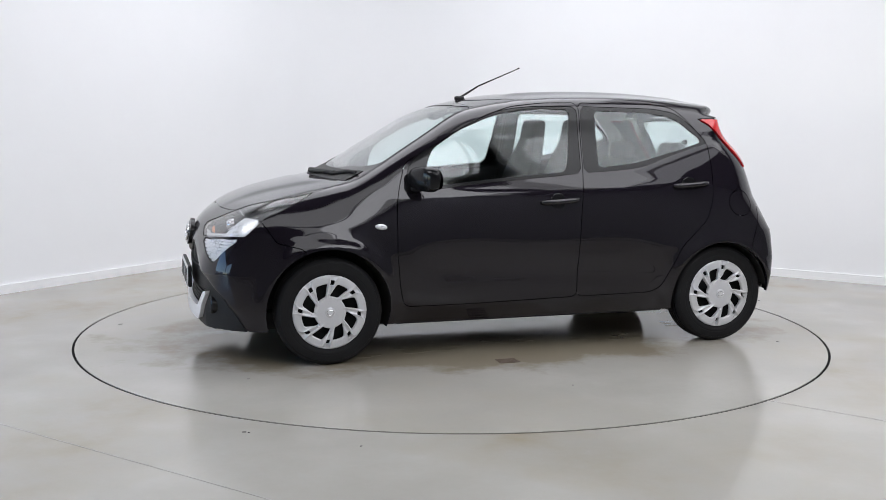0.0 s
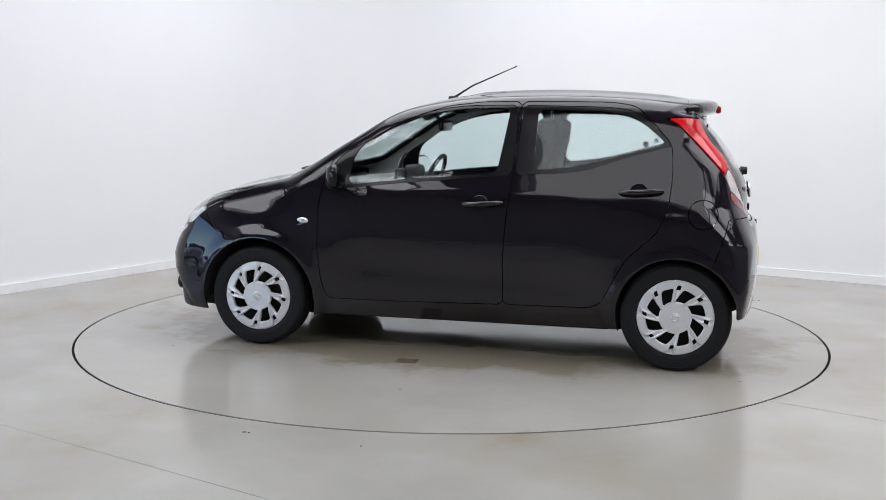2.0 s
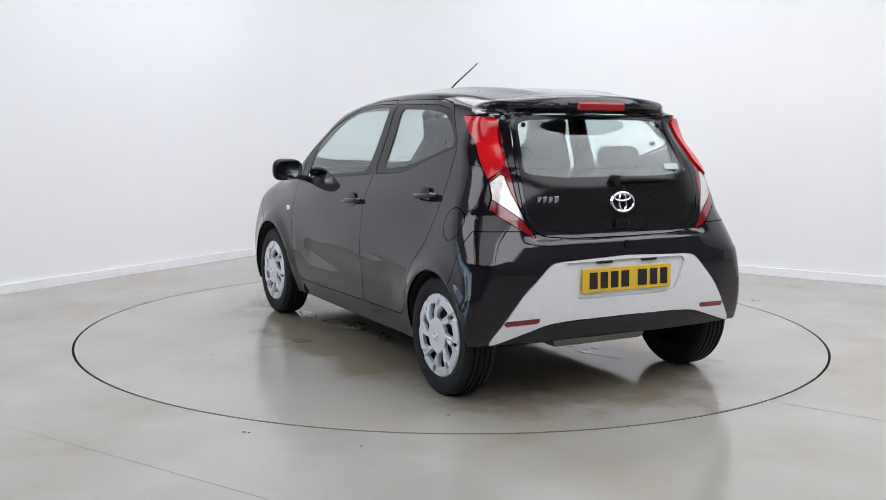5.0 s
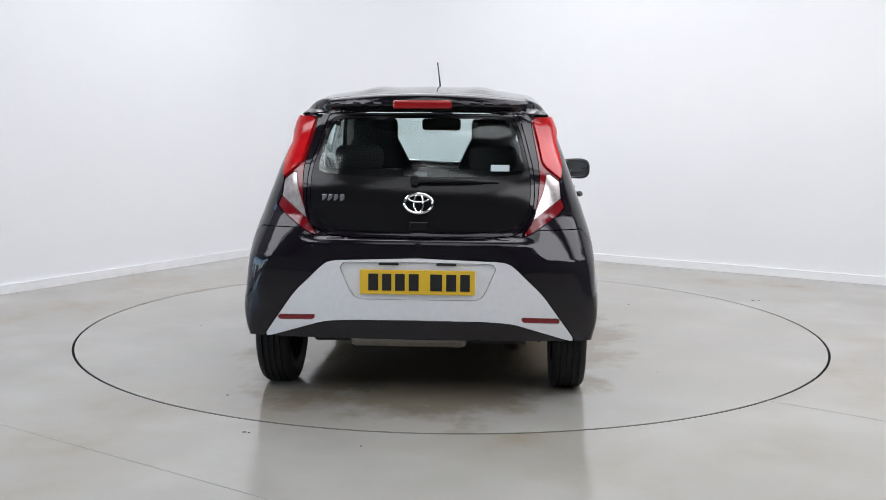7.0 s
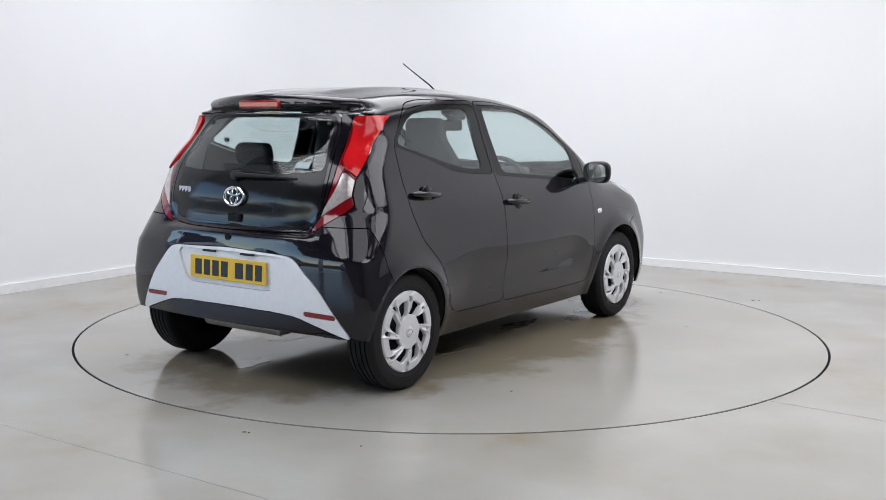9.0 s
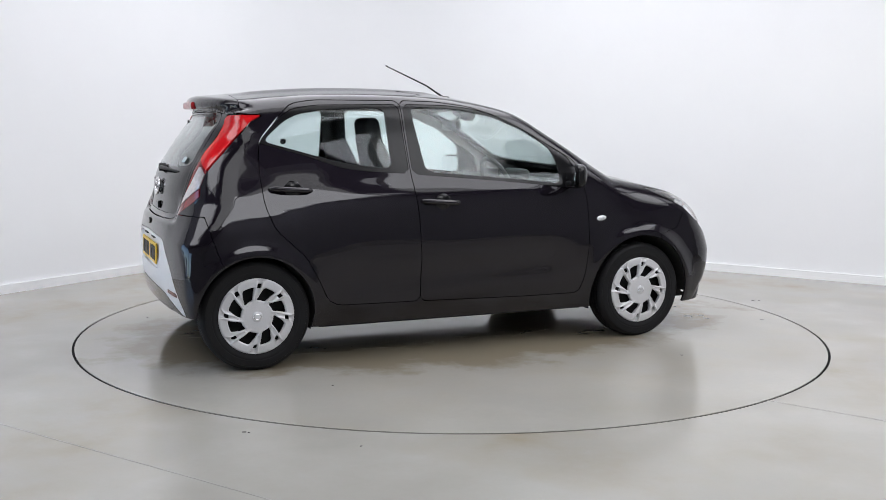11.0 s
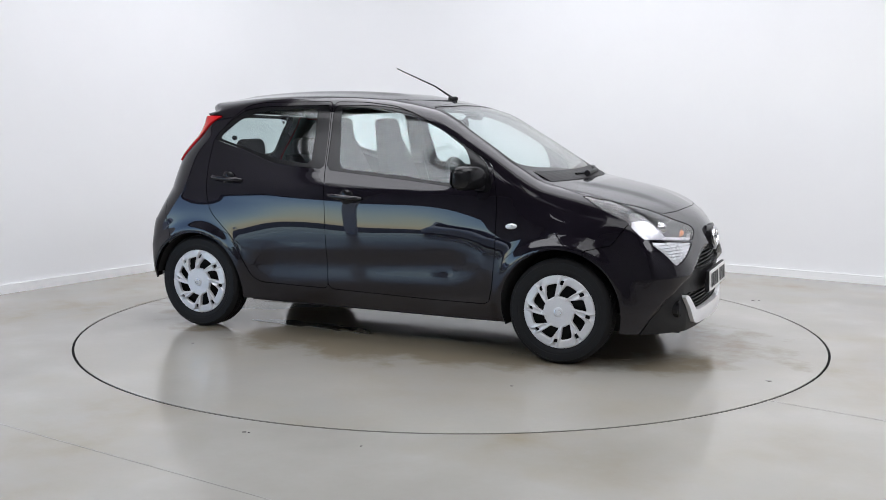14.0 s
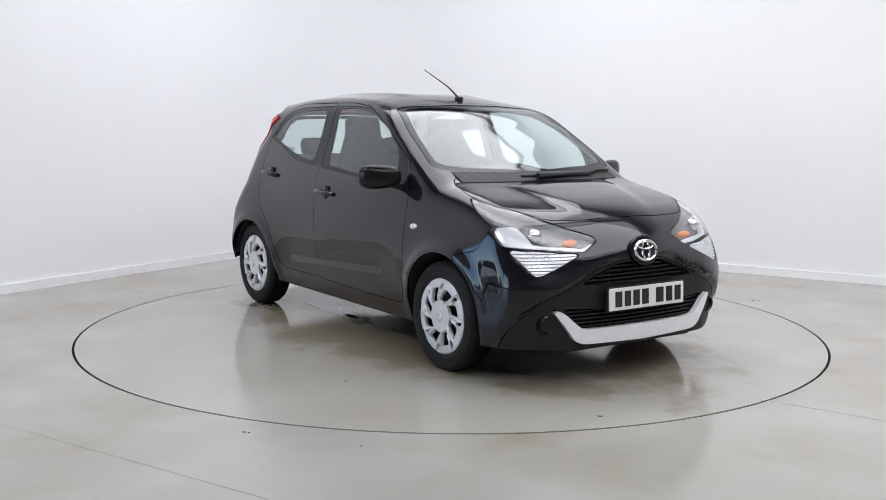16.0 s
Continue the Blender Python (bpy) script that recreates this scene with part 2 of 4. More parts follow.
def build_room():
    bent_band("wall_north", 0.0, CEIL, 0.0, 0.2, WALL, "smooth white painted studio wall with a soft corner", "wall")
    bent_band("baseboard", 0.0, 0.068, 0.020, 0.018, SKIRT, "white painted skirting board along the studio wall", "skirting")
    wall_slab("wall_west_pier", 0, 11.9, 0, 12.0, 0, CEIL, -0.2, WALL, "white painted pier beside the open gate")
    # Unseen lintels and walls, greyed so the car reflects dim surroundings.
    wall_slab("wall_west_lintel", 0, 6.5, 0, 11.9, HALL_GATE, CEIL, -0.2, HALL, "unseen dim grey lintel over the open gate")
    wall_slab("wall_south", 2.2, 12, 11, 12, 0, CEIL, 0.2, STUDIO_GREY, "unseen dim grey wall behind the camera")
    wall_slab("wall_south_lintel", 0, 12, 2.2, 12, HALL_GATE, CEIL, 0.2, HALL, "unseen dim grey lintel over the open gate")
    wall_slab("wall_east", 11, 12, 11, 0, 0, CEIL, 0.2, HALL, "unseen dim grey side wall of the studio")
    bm = bmesh.new()
    bm.faces.new([bm.verts.new(room(r, l, CEIL)) for r, l in ((-0.2, -0.2), (11.2, -0.2), (11.2, 12.2), (-0.2, 12.2))])
    bmesh.ops.solidify(bm, geom=bm.faces[:], thickness=0.1)
    tagged(part("ceiling", bm, CEILING), "white painted studio ceiling", "ceiling", kind="structure")
    # unseen overhead diffusers in their frames
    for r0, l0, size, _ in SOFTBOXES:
        top = tagged(new("ceiling_softbox"), "unseen square white overhead softbox in a white frame", "ceiling light", "overhead softboxes")
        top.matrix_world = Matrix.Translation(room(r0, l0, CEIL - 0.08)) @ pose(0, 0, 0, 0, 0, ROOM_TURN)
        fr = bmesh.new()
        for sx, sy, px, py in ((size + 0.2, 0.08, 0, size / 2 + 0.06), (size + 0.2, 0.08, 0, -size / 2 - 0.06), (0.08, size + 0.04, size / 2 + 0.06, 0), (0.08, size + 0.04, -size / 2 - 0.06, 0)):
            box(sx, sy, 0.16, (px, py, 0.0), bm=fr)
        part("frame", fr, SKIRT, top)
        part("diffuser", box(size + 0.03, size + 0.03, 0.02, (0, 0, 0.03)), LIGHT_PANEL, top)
    # the floor, with the round hole of the turntable, reaching through the gate
    bm = bmesh.new()
    N = 160
    ring = [bm.verts.new((math.cos(a) * DISC_R, math.sin(a) * DISC_R, 0)) for a in (2 * math.pi * k / N for k in range(N))]
    ring2 = [bm.verts.new((v.co.x * 40 / DISC_R, v.co.y * 40 / DISC_R, 0)) for v in ring]
    deep = [bm.verts.new((v.co.x, v.co.y, -0.05)) for v in ring]
    for k in range(N):
        j = (k + 1) % N
        bm.faces.new((ring[k], ring2[k], ring2[j], ring[j]))
        bm.faces.new((deep[k], ring[k], ring[j], deep[j]))
    bmesh.ops.recalc_face_normals(bm, faces=bm.faces)
    tagged(part("floor", bm, FLOOR), "grey sealed concrete floor with brownish damp stains", "floor", kind="structure")
    # the yard beyond the gate: a sheet of asphalt
    yard = bmesh.new()
    for quad in (((-1.5, -5), (-40, -5), (-40, 40), (-1.5, 40)), ((-1.5, 13.4), (-1.5, 40), (40, 40), (40, 13.4))):
        yard.faces.new([yard.verts.new(room(r, l, 0.004)) for r, l in quad])
    bmesh.ops.recalc_face_normals(yard, faces=yard.faces)
    tagged(part("yard_ground", yard, ASPHALT), "dark asphalt yard outside the studio gate", "ground", kind="structure")
    # faint saw cuts in the slab
    for a, b in (((-1.95, -2.15), (-0.58, -3.03)), ((1.46, -1.675), (2.35, -2.34))):
        a, b = Vector((*a, 0)), Vector((*b, 0))
        d = b - a
        cut = box(d.length, 0.003, 0.002, (0, 0, 0))
        cut.transform(Matrix.Translation((a + b) / 2) @ pose(0, 0, 0, 0, 0, math.degrees(math.atan2(d.y, d.x))))
        tagged(part("floor_cut", cut, plain("cut_filler", (0.25, 0.24, 0.22), 0.4)), "thin filled saw cut in the concrete", "floor", kind="structure")
    # grit and chips lying about
    rng = random.Random(7)
    for x, y, w in ((2.22, 1.03, 0.030), (2.265, 1.025, 0.012), (-0.85, -2.262, 0.014), (-0.83, -2.27, 0.007), (-0.35, -2.43, 0.006)):
        chip = prism([(w * (0.5 + 0.3 * rng.random()) * math.cos(k * 1.05), w * 0.45 * (0.5 + 0.4 * rng.random()) * math.sin(k * 1.05)) for k in range(6)], 0.003)
        chip.transform(Matrix.Translation((x, y, 0)) @ pose(0, 0, 0, 0, 0, rng.random() * 40))
        tagged(part("grit", chip, plain("dark_grit", (0.07, 0.065, 0.06), 0.8)), "small dark flake of grit on the floor", "grit", "grit on the floor")
    # An added black strip fills the open joint in place of the gap's shade.
    seal = bmesh.new()
    N2 = 160
    ra, rb = DISC_R - GAP + 0.001, DISC_R - 0.0005
    rows = [[seal.verts.new((math.cos(a) * r, math.sin(a) * r, z)) for r, z in ((ra, -0.003), (rb, -0.003), (rb, -0.03), (ra, -0.03))] for a in (2 * math.pi * k / N2 for k in range(N2))]
    for k in range(N2):
        p, q = rows[k], rows[(k + 1) % N2]
        for j in range(4):
            seal.faces.new((p[j], p[(j + 1) % 4], q[(j + 1) % 4], q[j]))
    bmesh.ops.recalc_face_normals(seal, faces=seal.faces)
    tagged(part("joint_shade", seal, JOINT), "thin black strip set in the open turntable joint as its shade", "seal", kind="structure")
    bm = bmesh.new()
    bmesh.ops.create_circle(bm, cap_ends=True, segments=N, radius=DISC_R + 0.2, matrix=Matrix.Translation((0, 0, -0.05)))
    tagged(part("pit_base", bm, JOINT), "dark base under the turntable joint", "floor", kind="structure")


DISC_R, GAP = 2.262, 0.014


def build_turntable():
    top = tagged(new("turntable"), "round concrete turntable flush with the floor, black joint round it", "turntable")
    N = 160
    bm = bmesh.new()
    a = [2 * math.pi * k / N for k in range(N)]
    r = DISC_R - GAP
    ring = [bm.verts.new((math.cos(x) * r, math.sin(x) * r, 0.0)) for x in a]
    low = [bm.verts.new((math.cos(x) * r, math.sin(x) * r, -0.045)) for x in a]
    hub = bm.verts.new((0, 0, 0))
    for k in range(N):
        j = (k + 1) % N
        bm.faces.new((hub, ring[k], ring[j]))
        bm.faces.new((ring[k], low[k], low[j], ring[j]))
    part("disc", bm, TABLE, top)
    # the slotted drain plate
    d = bmesh.new()
    for k in range(5):
        box(0.115, 0.009, 0.004, (DRAIN[0], DRAIN[1] + (k - 2) * 0.020, 0.002), 0.0015, bm=d, seg=1)
    part("drain_grate", d, plain("rusty_grate", (0.10, 0.075, 0.055), 0.7, 0.3, 0.3, 80), top, "small rusty slotted drain plate")
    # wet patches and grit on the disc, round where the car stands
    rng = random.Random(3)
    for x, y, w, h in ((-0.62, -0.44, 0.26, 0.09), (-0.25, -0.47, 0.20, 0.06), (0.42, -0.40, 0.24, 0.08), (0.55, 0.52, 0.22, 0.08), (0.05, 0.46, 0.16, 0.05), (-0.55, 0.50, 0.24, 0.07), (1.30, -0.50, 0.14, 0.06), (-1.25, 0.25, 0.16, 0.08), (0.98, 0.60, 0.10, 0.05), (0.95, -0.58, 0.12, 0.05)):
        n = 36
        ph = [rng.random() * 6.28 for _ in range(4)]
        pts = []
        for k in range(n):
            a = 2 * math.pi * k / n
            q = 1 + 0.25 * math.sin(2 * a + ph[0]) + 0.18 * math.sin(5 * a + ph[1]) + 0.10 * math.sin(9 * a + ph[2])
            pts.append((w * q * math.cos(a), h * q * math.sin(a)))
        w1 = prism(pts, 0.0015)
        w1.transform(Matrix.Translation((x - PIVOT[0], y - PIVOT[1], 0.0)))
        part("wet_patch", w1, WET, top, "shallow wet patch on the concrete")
    for x, y, w in ((2.237, -0.65, 0.022), (1.62, 0.95, 0.010), (1.1, -1.3, 0.012), (-0.9, -1.2, 0.010), (-1.5, 0.9, 0.012), (0.1, 1.5, 0.008)):
        g = prism([(w * (0.5 + 0.3 * rng.random()) * math.cos(k * 1.05), w * 0.6 * math.sin(k * 1.05)) for k in range(6)], 0.002)
        g.transform(Matrix.Translation((x - PIVOT[0], y - PIVOT[1], 0)))
        part("scuff", g, plain("scuff_mark", (0.10, 0.09, 0.08), 0.6), top, "small dark scuff")
    return top
# ---- the car's form: a body bounded by a top, two sides, a nose and a tail, blended into one another ----
def spline(xs, ys, q):
    """Smooth curve through (xs, ys) at q, without overshoot at the ends."""
    xs, ys = np.asarray(xs, float), np.asarray(ys, float)
    d = np.diff(ys) / np.diff(xs)
    m = np.empty_like(ys)
    m[1:-1] = (d[:-1] * np.diff(xs)[1:] + d[1:] * np.diff(xs)[:-1]) / (xs[2:] - xs[:-2])
    m[1:-1] = np.where(d[:-1] * d[1:] <= 0, 0.0, m[1:-1])
    m[0], m[-1] = d[0], d[-1]
    q = np.clip(q, xs[0], xs[-1])
    i = np.clip(np.searchsorted(xs, q) - 1, 0, len(xs) - 2)
    h = xs[i + 1] - xs[i]
    s = (q - xs[i]) / h
    return ys[i] * (1 + 2 * s) * (1 - s) ** 2 + m[i] * h * s * (1 - s) ** 2 + ys[i + 1] * s * s * (3 - 2 * s) + m[i + 1] * h * s * s * (s - 1)


SIDE_X = (-1.60, -1.35, -1.00, -0.60, 0.00, 0.50, 0.90, 1.20, 1.50, 1.80)
SIDE_Z = (0.15, 0.35, 0.55, 0.72, 0.88, 1.00, 1.20, 1.40)
SIDE_Y = (
    (0.75, 0.795, 0.800, 0.788, 0.740, 0.690, 0.612, 0.53),
    (0.75, 0.805, 0.812, 0.800, 0.757, 0.712, 0.643, 0.555),
    (0.71, 0.782, 0.798, 0.785, 0.749, 0.711, 0.642, 0.57),
    (0.70, 0.760, 0.780, 0.776, 0.753, 0.711, 0.641, 0.58),
    (0.70, 0.760, 0.780, 0.775, 0.753, 0.711, 0.643, 0.585),
    (0.70, 0.760, 0.780, 0.775, 0.752, 0.714, 0.660, 0.605),
    (0.70, 0.765, 0.787, 0.772, 0.735, 0.704, 0.660, 0.605),
    (0.72, 0.790, 0.800, 0.765, 0.705, 0.675, 0.63, 0.57),
    (0.74, 0.775, 0.770, 0.740, 0.690, 0.66, 0.62, 0.56),
    (0.72, 0.730, 0.720, 0.690, 0.66, 0.62, 0.58, 0.54),
)
_qx, _qz = np.arange(-1.80, 2.01, 0.01), np.arange(0.0, 1.61, 0.01)
_rows = np.array([spline(SIDE_Z, r, _qz) for r in SIDE_Y])
SIDE_MAP = np.array([spline(SIDE_X, _rows[:, k], _qx) for k in range(len(_qz))]).T


def side(x, z):
    """The body's half width."""
    fx = np.clip((x + 1.80) / 0.01, 0, len(_qx) - 1.001)
    fz = np.clip(z / 0.01, 0, len(_qz) - 1.001)
    i, k = fx.astype(int), fz.astype(int)
    a, b = fx - i, fz - k
    y = (SIDE_MAP[i, k] * (1 - a) + SIDE_MAP[i + 1, k] * a) * (1 - b) + (SIDE_MAP[i, k + 1] * (1 - a) + SIDE_MAP[i + 1, k + 1] * a) * b
    for cx, r in ((1.17, 0.335), (-1.17, 0.310)):
        d = np.hypot(x - cx, z - 0.285) - r
        y = y + 0.014 * np.exp(-((d - 0.01) / 0.045) ** 2)
    door = np.clip((0.78 - np.abs(x + 0.05)) / 0.2, 0, 1)
    y = y - 0.016 * door * np.exp(-((z - 0.46 - 0.05 * x) / 0.085) ** 2)
    return y


TOP_X = (-1.42, -1.18, -0.83, -0.47, -0.12, 0.06, 0.235, 0.41, 0.59, 0.77, 0.95, 1.05, 1.14, 1.31, 1.49, 1.66, 1.78, 1.90)
TOP_Z = (1.405, 1.431, 1.462, 1.472, 1.462, 1.448, 1.414, 1.360, 1.257, 1.149, 1.038, 0.985, 0.962, 0.928, 0.883, 0.818, 0.745, 0.60)


def top(x, y):
    """The height of roof, windscreen and bonnet."""
    bow = np.clip((x - 0.1) / 0.4, 0, 1)
    z = spline(TOP_X, TOP_Z, x + 0.065 * bow * y * y) - (0.165 - 0.110 * bow) * y * y
    hood = np.clip((x - 1.10) / 0.12, 0, 1) * np.clip((1.75 - x) / 0.25, 0, 1)
    ridge = 0.42 - 0.28 * np.clip(x - 1.0, 0, 1)
    z = z + hood * 0.012 * (1 / (1 + np.exp(-(ridge - np.abs(y)) / 0.02)))
    roofrib = np.clip((0.05 - x) / 0.1, 0, 1) * np.clip((x + 1.22) / 0.15, 0, 1)
    return z + roofrib * 0.010 * np.exp(-((np.abs(y) - 0.26) / 0.07) ** 2)


NOSE_Z, NOSE_X = (0.10, 0.18, 0.28, 0.40, 0.52, 0.65, 0.74, 0.82, 0.95), (1.80, 1.85, 1.858, 1.852, 1.856, 1.838, 1.80, 1.73, 1.55)
TAIL_Z = (0.20, 0.30, 0.42, 0.56, 0.66, 0.715, 0.745, 0.765, 0.80, 0.915, 1.0, 1.09, 1.20, 1.30, 1.325, 1.345, 1.39, 1.45)
TAIL_X = (-1.55, -1.575, -1.590, -1.596, -1.592, -1.585, -1.578, -1.550, -1.538, -1.530, -1.505, -1.455, -1.380, -1.30, -1.292, -1.345, -1.362, -1.365)


def nose(y, z):
    y = np.abs(y)
    high = np.clip((z - 0.50) / 0.18, 0, 1)
    x = spline(NOSE_Z, NOSE_X, z) - 0.16 * (1 - high) * y ** 2 - high * 0.21 * (np.sqrt(y * y + 0.01) - 0.1) - 0.9 * np.clip(y - 0.47, 0, 1) ** 2
    # the sunken middle between the arms of the bumper
    arm = np.interp(z, (0.21, 0.28, 0.37, 0.45, 0.50, 0.58, 0.65), (0.758, 0.744, 0.687, 0.590, 0.470, 0.300, 0.150))
    sunk = 1 / (1 + np.exp(-(arm - y) / 0.006)) * np.clip((0.63 - z) / 0.04, 0, 1)
    tuck = 0.22 * np.clip(0.42 - z, 0, 1) * np.clip((y - 0.50) / 0.2, 0, 1)
    return x - 0.030 * sunk - tuck


def tail(y, z):
    y = np.abs(y)
    lip = np.clip((z - 1.325) / 0.02, 0, 1)
    high = np.clip((z - 0.66) / 0.20, 0, 1)
    flank = np.clip((y - 0.44) / 0.12, 0, 1)
    flank = flank * flank * (3 - 2 * flank)
    x = spline(TAIL_Z, TAIL_X, z) * (1 - flank) + spline((0.20, 0.42, 0.60, 0.75, 0.92, 1.05, 1.30, 1.45), (-1.55, -1.590, -1.594, -1.575, -1.528, -1.478, -1.30, -1.36), z) * flank
    return x + (0.05 + 0.05 * high) * y ** 2 + (0.10 + 0.20 * high) * y ** 4 + lip * 0.28 * y ** 2


def smax(a, b, k):
    h = np.maximum(k - np.abs(a - b), 0) / k
    return np.maximum(a, b) + h * h * k * 0.25


def body(x, y, z):
    """Below 0 inside the car's outline, above 0 outside."""
    s = np.abs(y) - side(x, z)
    t = (z - top(x, y)) * 0.85
    f = smax(s, t, 0.09)
    f = smax(f, x - nose(y, z), 0.075)
    k = 0.05 + 0.08 * np.clip((z - 0.50) / 0.18, 0, 1) * np.clip((1.28 - z) / 0.10, 0, 1)
    return smax(f, tail(y, z) - x, k)


def slope(p):
    e = 0.004
    g = np.stack([(body(*(p + d).T) - body(*(p - d).T)) for d in np.eye(3) * e], -1)
    return g / np.maximum(np.linalg.norm(g, axis=1, keepdims=True), 1e-9), np.linalg.norm(g, axis=1) / (2 * e)


# ---- end of form ----
class Skin:
    """The car's outer skin as triangles, which carve() parts into panels along drawn lines."""

    def __init__(self, h=0.016, verts=None):
        if verts is not None:
            self.v = verts
            return
        gx, gy, gz = np.arange(-1.70, 1.98, h), (np.arange(0, 1.80, h) - 0.90 + h / 2), np.arange(0.06, 1.58, h)
        f = np.empty((len(gx), len(gy), len(gz)), np.float32)
        Y, Z = np.meshgrid(gy, gz, indexing="ij")
        for i, x in enumerate(gx):
            f[i] = body(np.full(Y.shape, x), Y, Z)
        inside = f < 0
        cells = np.zeros(tuple(n - 1 for n in f.shape), np.int8)
        corners = [(a, b, c) for a in (0, 1) for b in (0, 1) for c in (0, 1)]
        nx, ny, nz = cells.shape
        for a, b, c in corners:
            cells += inside[a:a + nx, b:b + ny, c:c + nz]
        act = np.argwhere((cells > 0) & (cells < 8))
        index = -np.ones(cells.shape, np.int64)
        index[tuple(act.T)] = np.arange(len(act))
        tot, cnt = np.zeros((len(act), 3)), np.zeros(len(act))
        for i, p in enumerate(corners):
            for q in corners[i + 1:]:
                if sum(abs(np.subtract(p, q))) != 1:
                    continue
                fa, fb = f[tuple((act + p).T)], f[tuple((act + q).T)]
                cross = (fa < 0) != (fb < 0)
                w = np.where(cross, fa / np.where(cross, fa - fb, 1), 0)
                tot += np.where(cross[:, None], np.array(p) + w[:, None] * np.subtract(q, p), 0)
                cnt += cross
        v = (act + tot / cnt[:, None]) * h + np.array([gx[0], gy[0], gz[0]])
        tris = []
        for ax in range(3):
            o1, o2 = [np.eye(3, dtype=int)[k] for k in range(3) if k != ax]
            e = np.eye(3, dtype=int)[ax]
            lo = [slice(1, n - 1) for n in f.shape]
            lo[ax] = slice(0, f.shape[ax] - 1)
            hi = list(lo)
            hi[ax] = slice(1, f.shape[ax])
            hit = inside[tuple(lo)] != inside[tuple(hi)]
            at = np.argwhere(hit) + [s.start for s in lo]
            at = at[np.all(at < np.array(cells.shape), axis=1)]
            q = [index[tuple((at - d).T)] for d in (0 * e, o1, o1 + o2, o2)]
            flip = inside[tuple(at.T)] ^ (ax == 1)
            a, b, c, d = q
            good = (a >= 0) & (b >= 0) & (c >= 0) & (d >= 0)
            b, d = np.where(flip, b, d), np.where(flip, d, b)
            tris += [np.stack([a, b, c], 1)[good], np.stack([a, c, d], 1)[good]]
        for _ in range(4):
            n, g = slope(v)
            v = v - n * np.clip(body(*v.T) / np.maximum(g, 0.3), -h, h)[:, None]
        self.v, self.left = v, np.concatenate(tris)

    def split(self, tris, f):
        """Cuts triangles along f = 0; gives those inside (f < 0) and those outside."""
        f = np.where(np.abs(f) < 0.0006, 0.0, f)
        ft = f[tris]
        ins, outs = np.all(ft <= 0, axis=1), np.all(ft >= 0, axis=1) & ~np.all(ft <= 0, axis=1)
        done, fresh, a_in, a_out = {}, [], [], []
        base = len(self.v)

        def cut(i, j):
            key = (min(i, j), max(i, j))
            if key not in done:
                w = f[i] / (f[i] - f[j])
                done[key] = base + len(fresh)
                fresh.append(self.v[i] * (1 - w) + self.v[j] * w)
            return done[key]

        for t in tris[~(ins | outs)]:
            poly_in, poly_out = [], []
            for k in range(3):
                i, j = int(t[k]), int(t[(k + 1) % 3])
                if f[i] <= 0:
                    poly_in.append(i)
                if f[i] >= 0:
                    poly_out.append(i)
                if f[i] * f[j] < 0:
                    c = cut(i, j)
                    poly_in.append(c)
                    poly_out.append(c)
            for poly, got in ((poly_in, a_in), (poly_out, a_out)):
                for k in range(1, len(poly) - 1):
                    got.append((poly[0], poly[k], poly[k + 1]))
        if fresh:
            self.v = np.concatenate([self.v, np.array(fresh)])
        grow = lambda m, extra: np.concatenate([tris[m], np.array(extra, int).reshape(-1, 3)])
        return grow(ins, a_in), grow(outs, a_out)

    def carve(self, f, tris=None, gap=0.0022):
        """Takes the part where f < 0 out of the skin (or out of tris), leaving an open joint; gives (part, rest)."""
        src = self.left if tris is None else tris
        got, rest = self.split(src, f(self.v) + gap)
        if gap:
            _, rest = self.split(rest, f(self.v) - gap)
        if tris is None:
            self.left = rest
        return got, rest

    def panel(self, name, tris, material, parent=None, label="", sink=0.0, edge=0.014, thick=0.0):
        """One panel as an object, its edges turned inwards."""
        used, inv = np.unique(tris, return_inverse=True)
        t = inv.reshape(-1, 3)
        p = self.v[used]
        n, _ = slope(p)
        p = p - n * sink
        verts, faces = [p], [t]
        e = np.concatenate([t[:, [0, 1]], t[:, [1, 2]], t[:, [2, 0]]])
        key = np.sort(e, axis=1)
        _, first, count = np.unique(key, axis=0, return_index=True, return_counts=True)
        rim = e[first[count == 1]]
        depth = thick or edge
        if len(rim) and depth:
            ids = np.unique(rim)
            pos = {int(k): i for i, k in enumerate(ids)}
            b0 = len(p)
            verts.append(p[ids] - n[ids] * depth)
            r = np.array([[pos[int(i)] + b0, pos[int(j)] + b0] for i, j in rim])
            faces += [np.stack([rim[:, 1], rim[:, 0], r[:, 0]], 1), np.stack([rim[:, 1], r[:, 0], r[:, 1]], 1)]
        if thick:
            off = sum(len(q) for q in verts)
            verts.append(p - n * thick)
            faces.append(t[:, ::-1] + off)
        vv, ff = np.concatenate(verts), np.concatenate(faces)
        me = bpy.data.meshes.new(name)
        me.from_pydata(vv.tolist(), [], ff.tolist())
        me.polygons.foreach_set("use_smooth", [True] * len(ff))
        me.materials.append(material)
        me.update()
        me.set_sharp_from_angle(angle=radians(40))
        ob = new(name, me)
        if parent:
            ob.parent = parent
        if label:
            ob["label"] = label
        return ob


def islands(tris):
    """Parts triangles into connected pieces, leaving out specks."""
    root = {}

    def find(i):
        while root.setdefault(i, i) != i:
            root[i] = root[root[i]]
            i = root[i]
        return i

    for a, b, c in tris.tolist():
        root[find(a)] = find(b)
        root[find(b)] = find(c)
    groups = {}
    for t in tris.tolist():
        groups.setdefault(find(t[0]), []).append(t)
    return [np.array(g) for g in groups.values() if len(g) > 8]


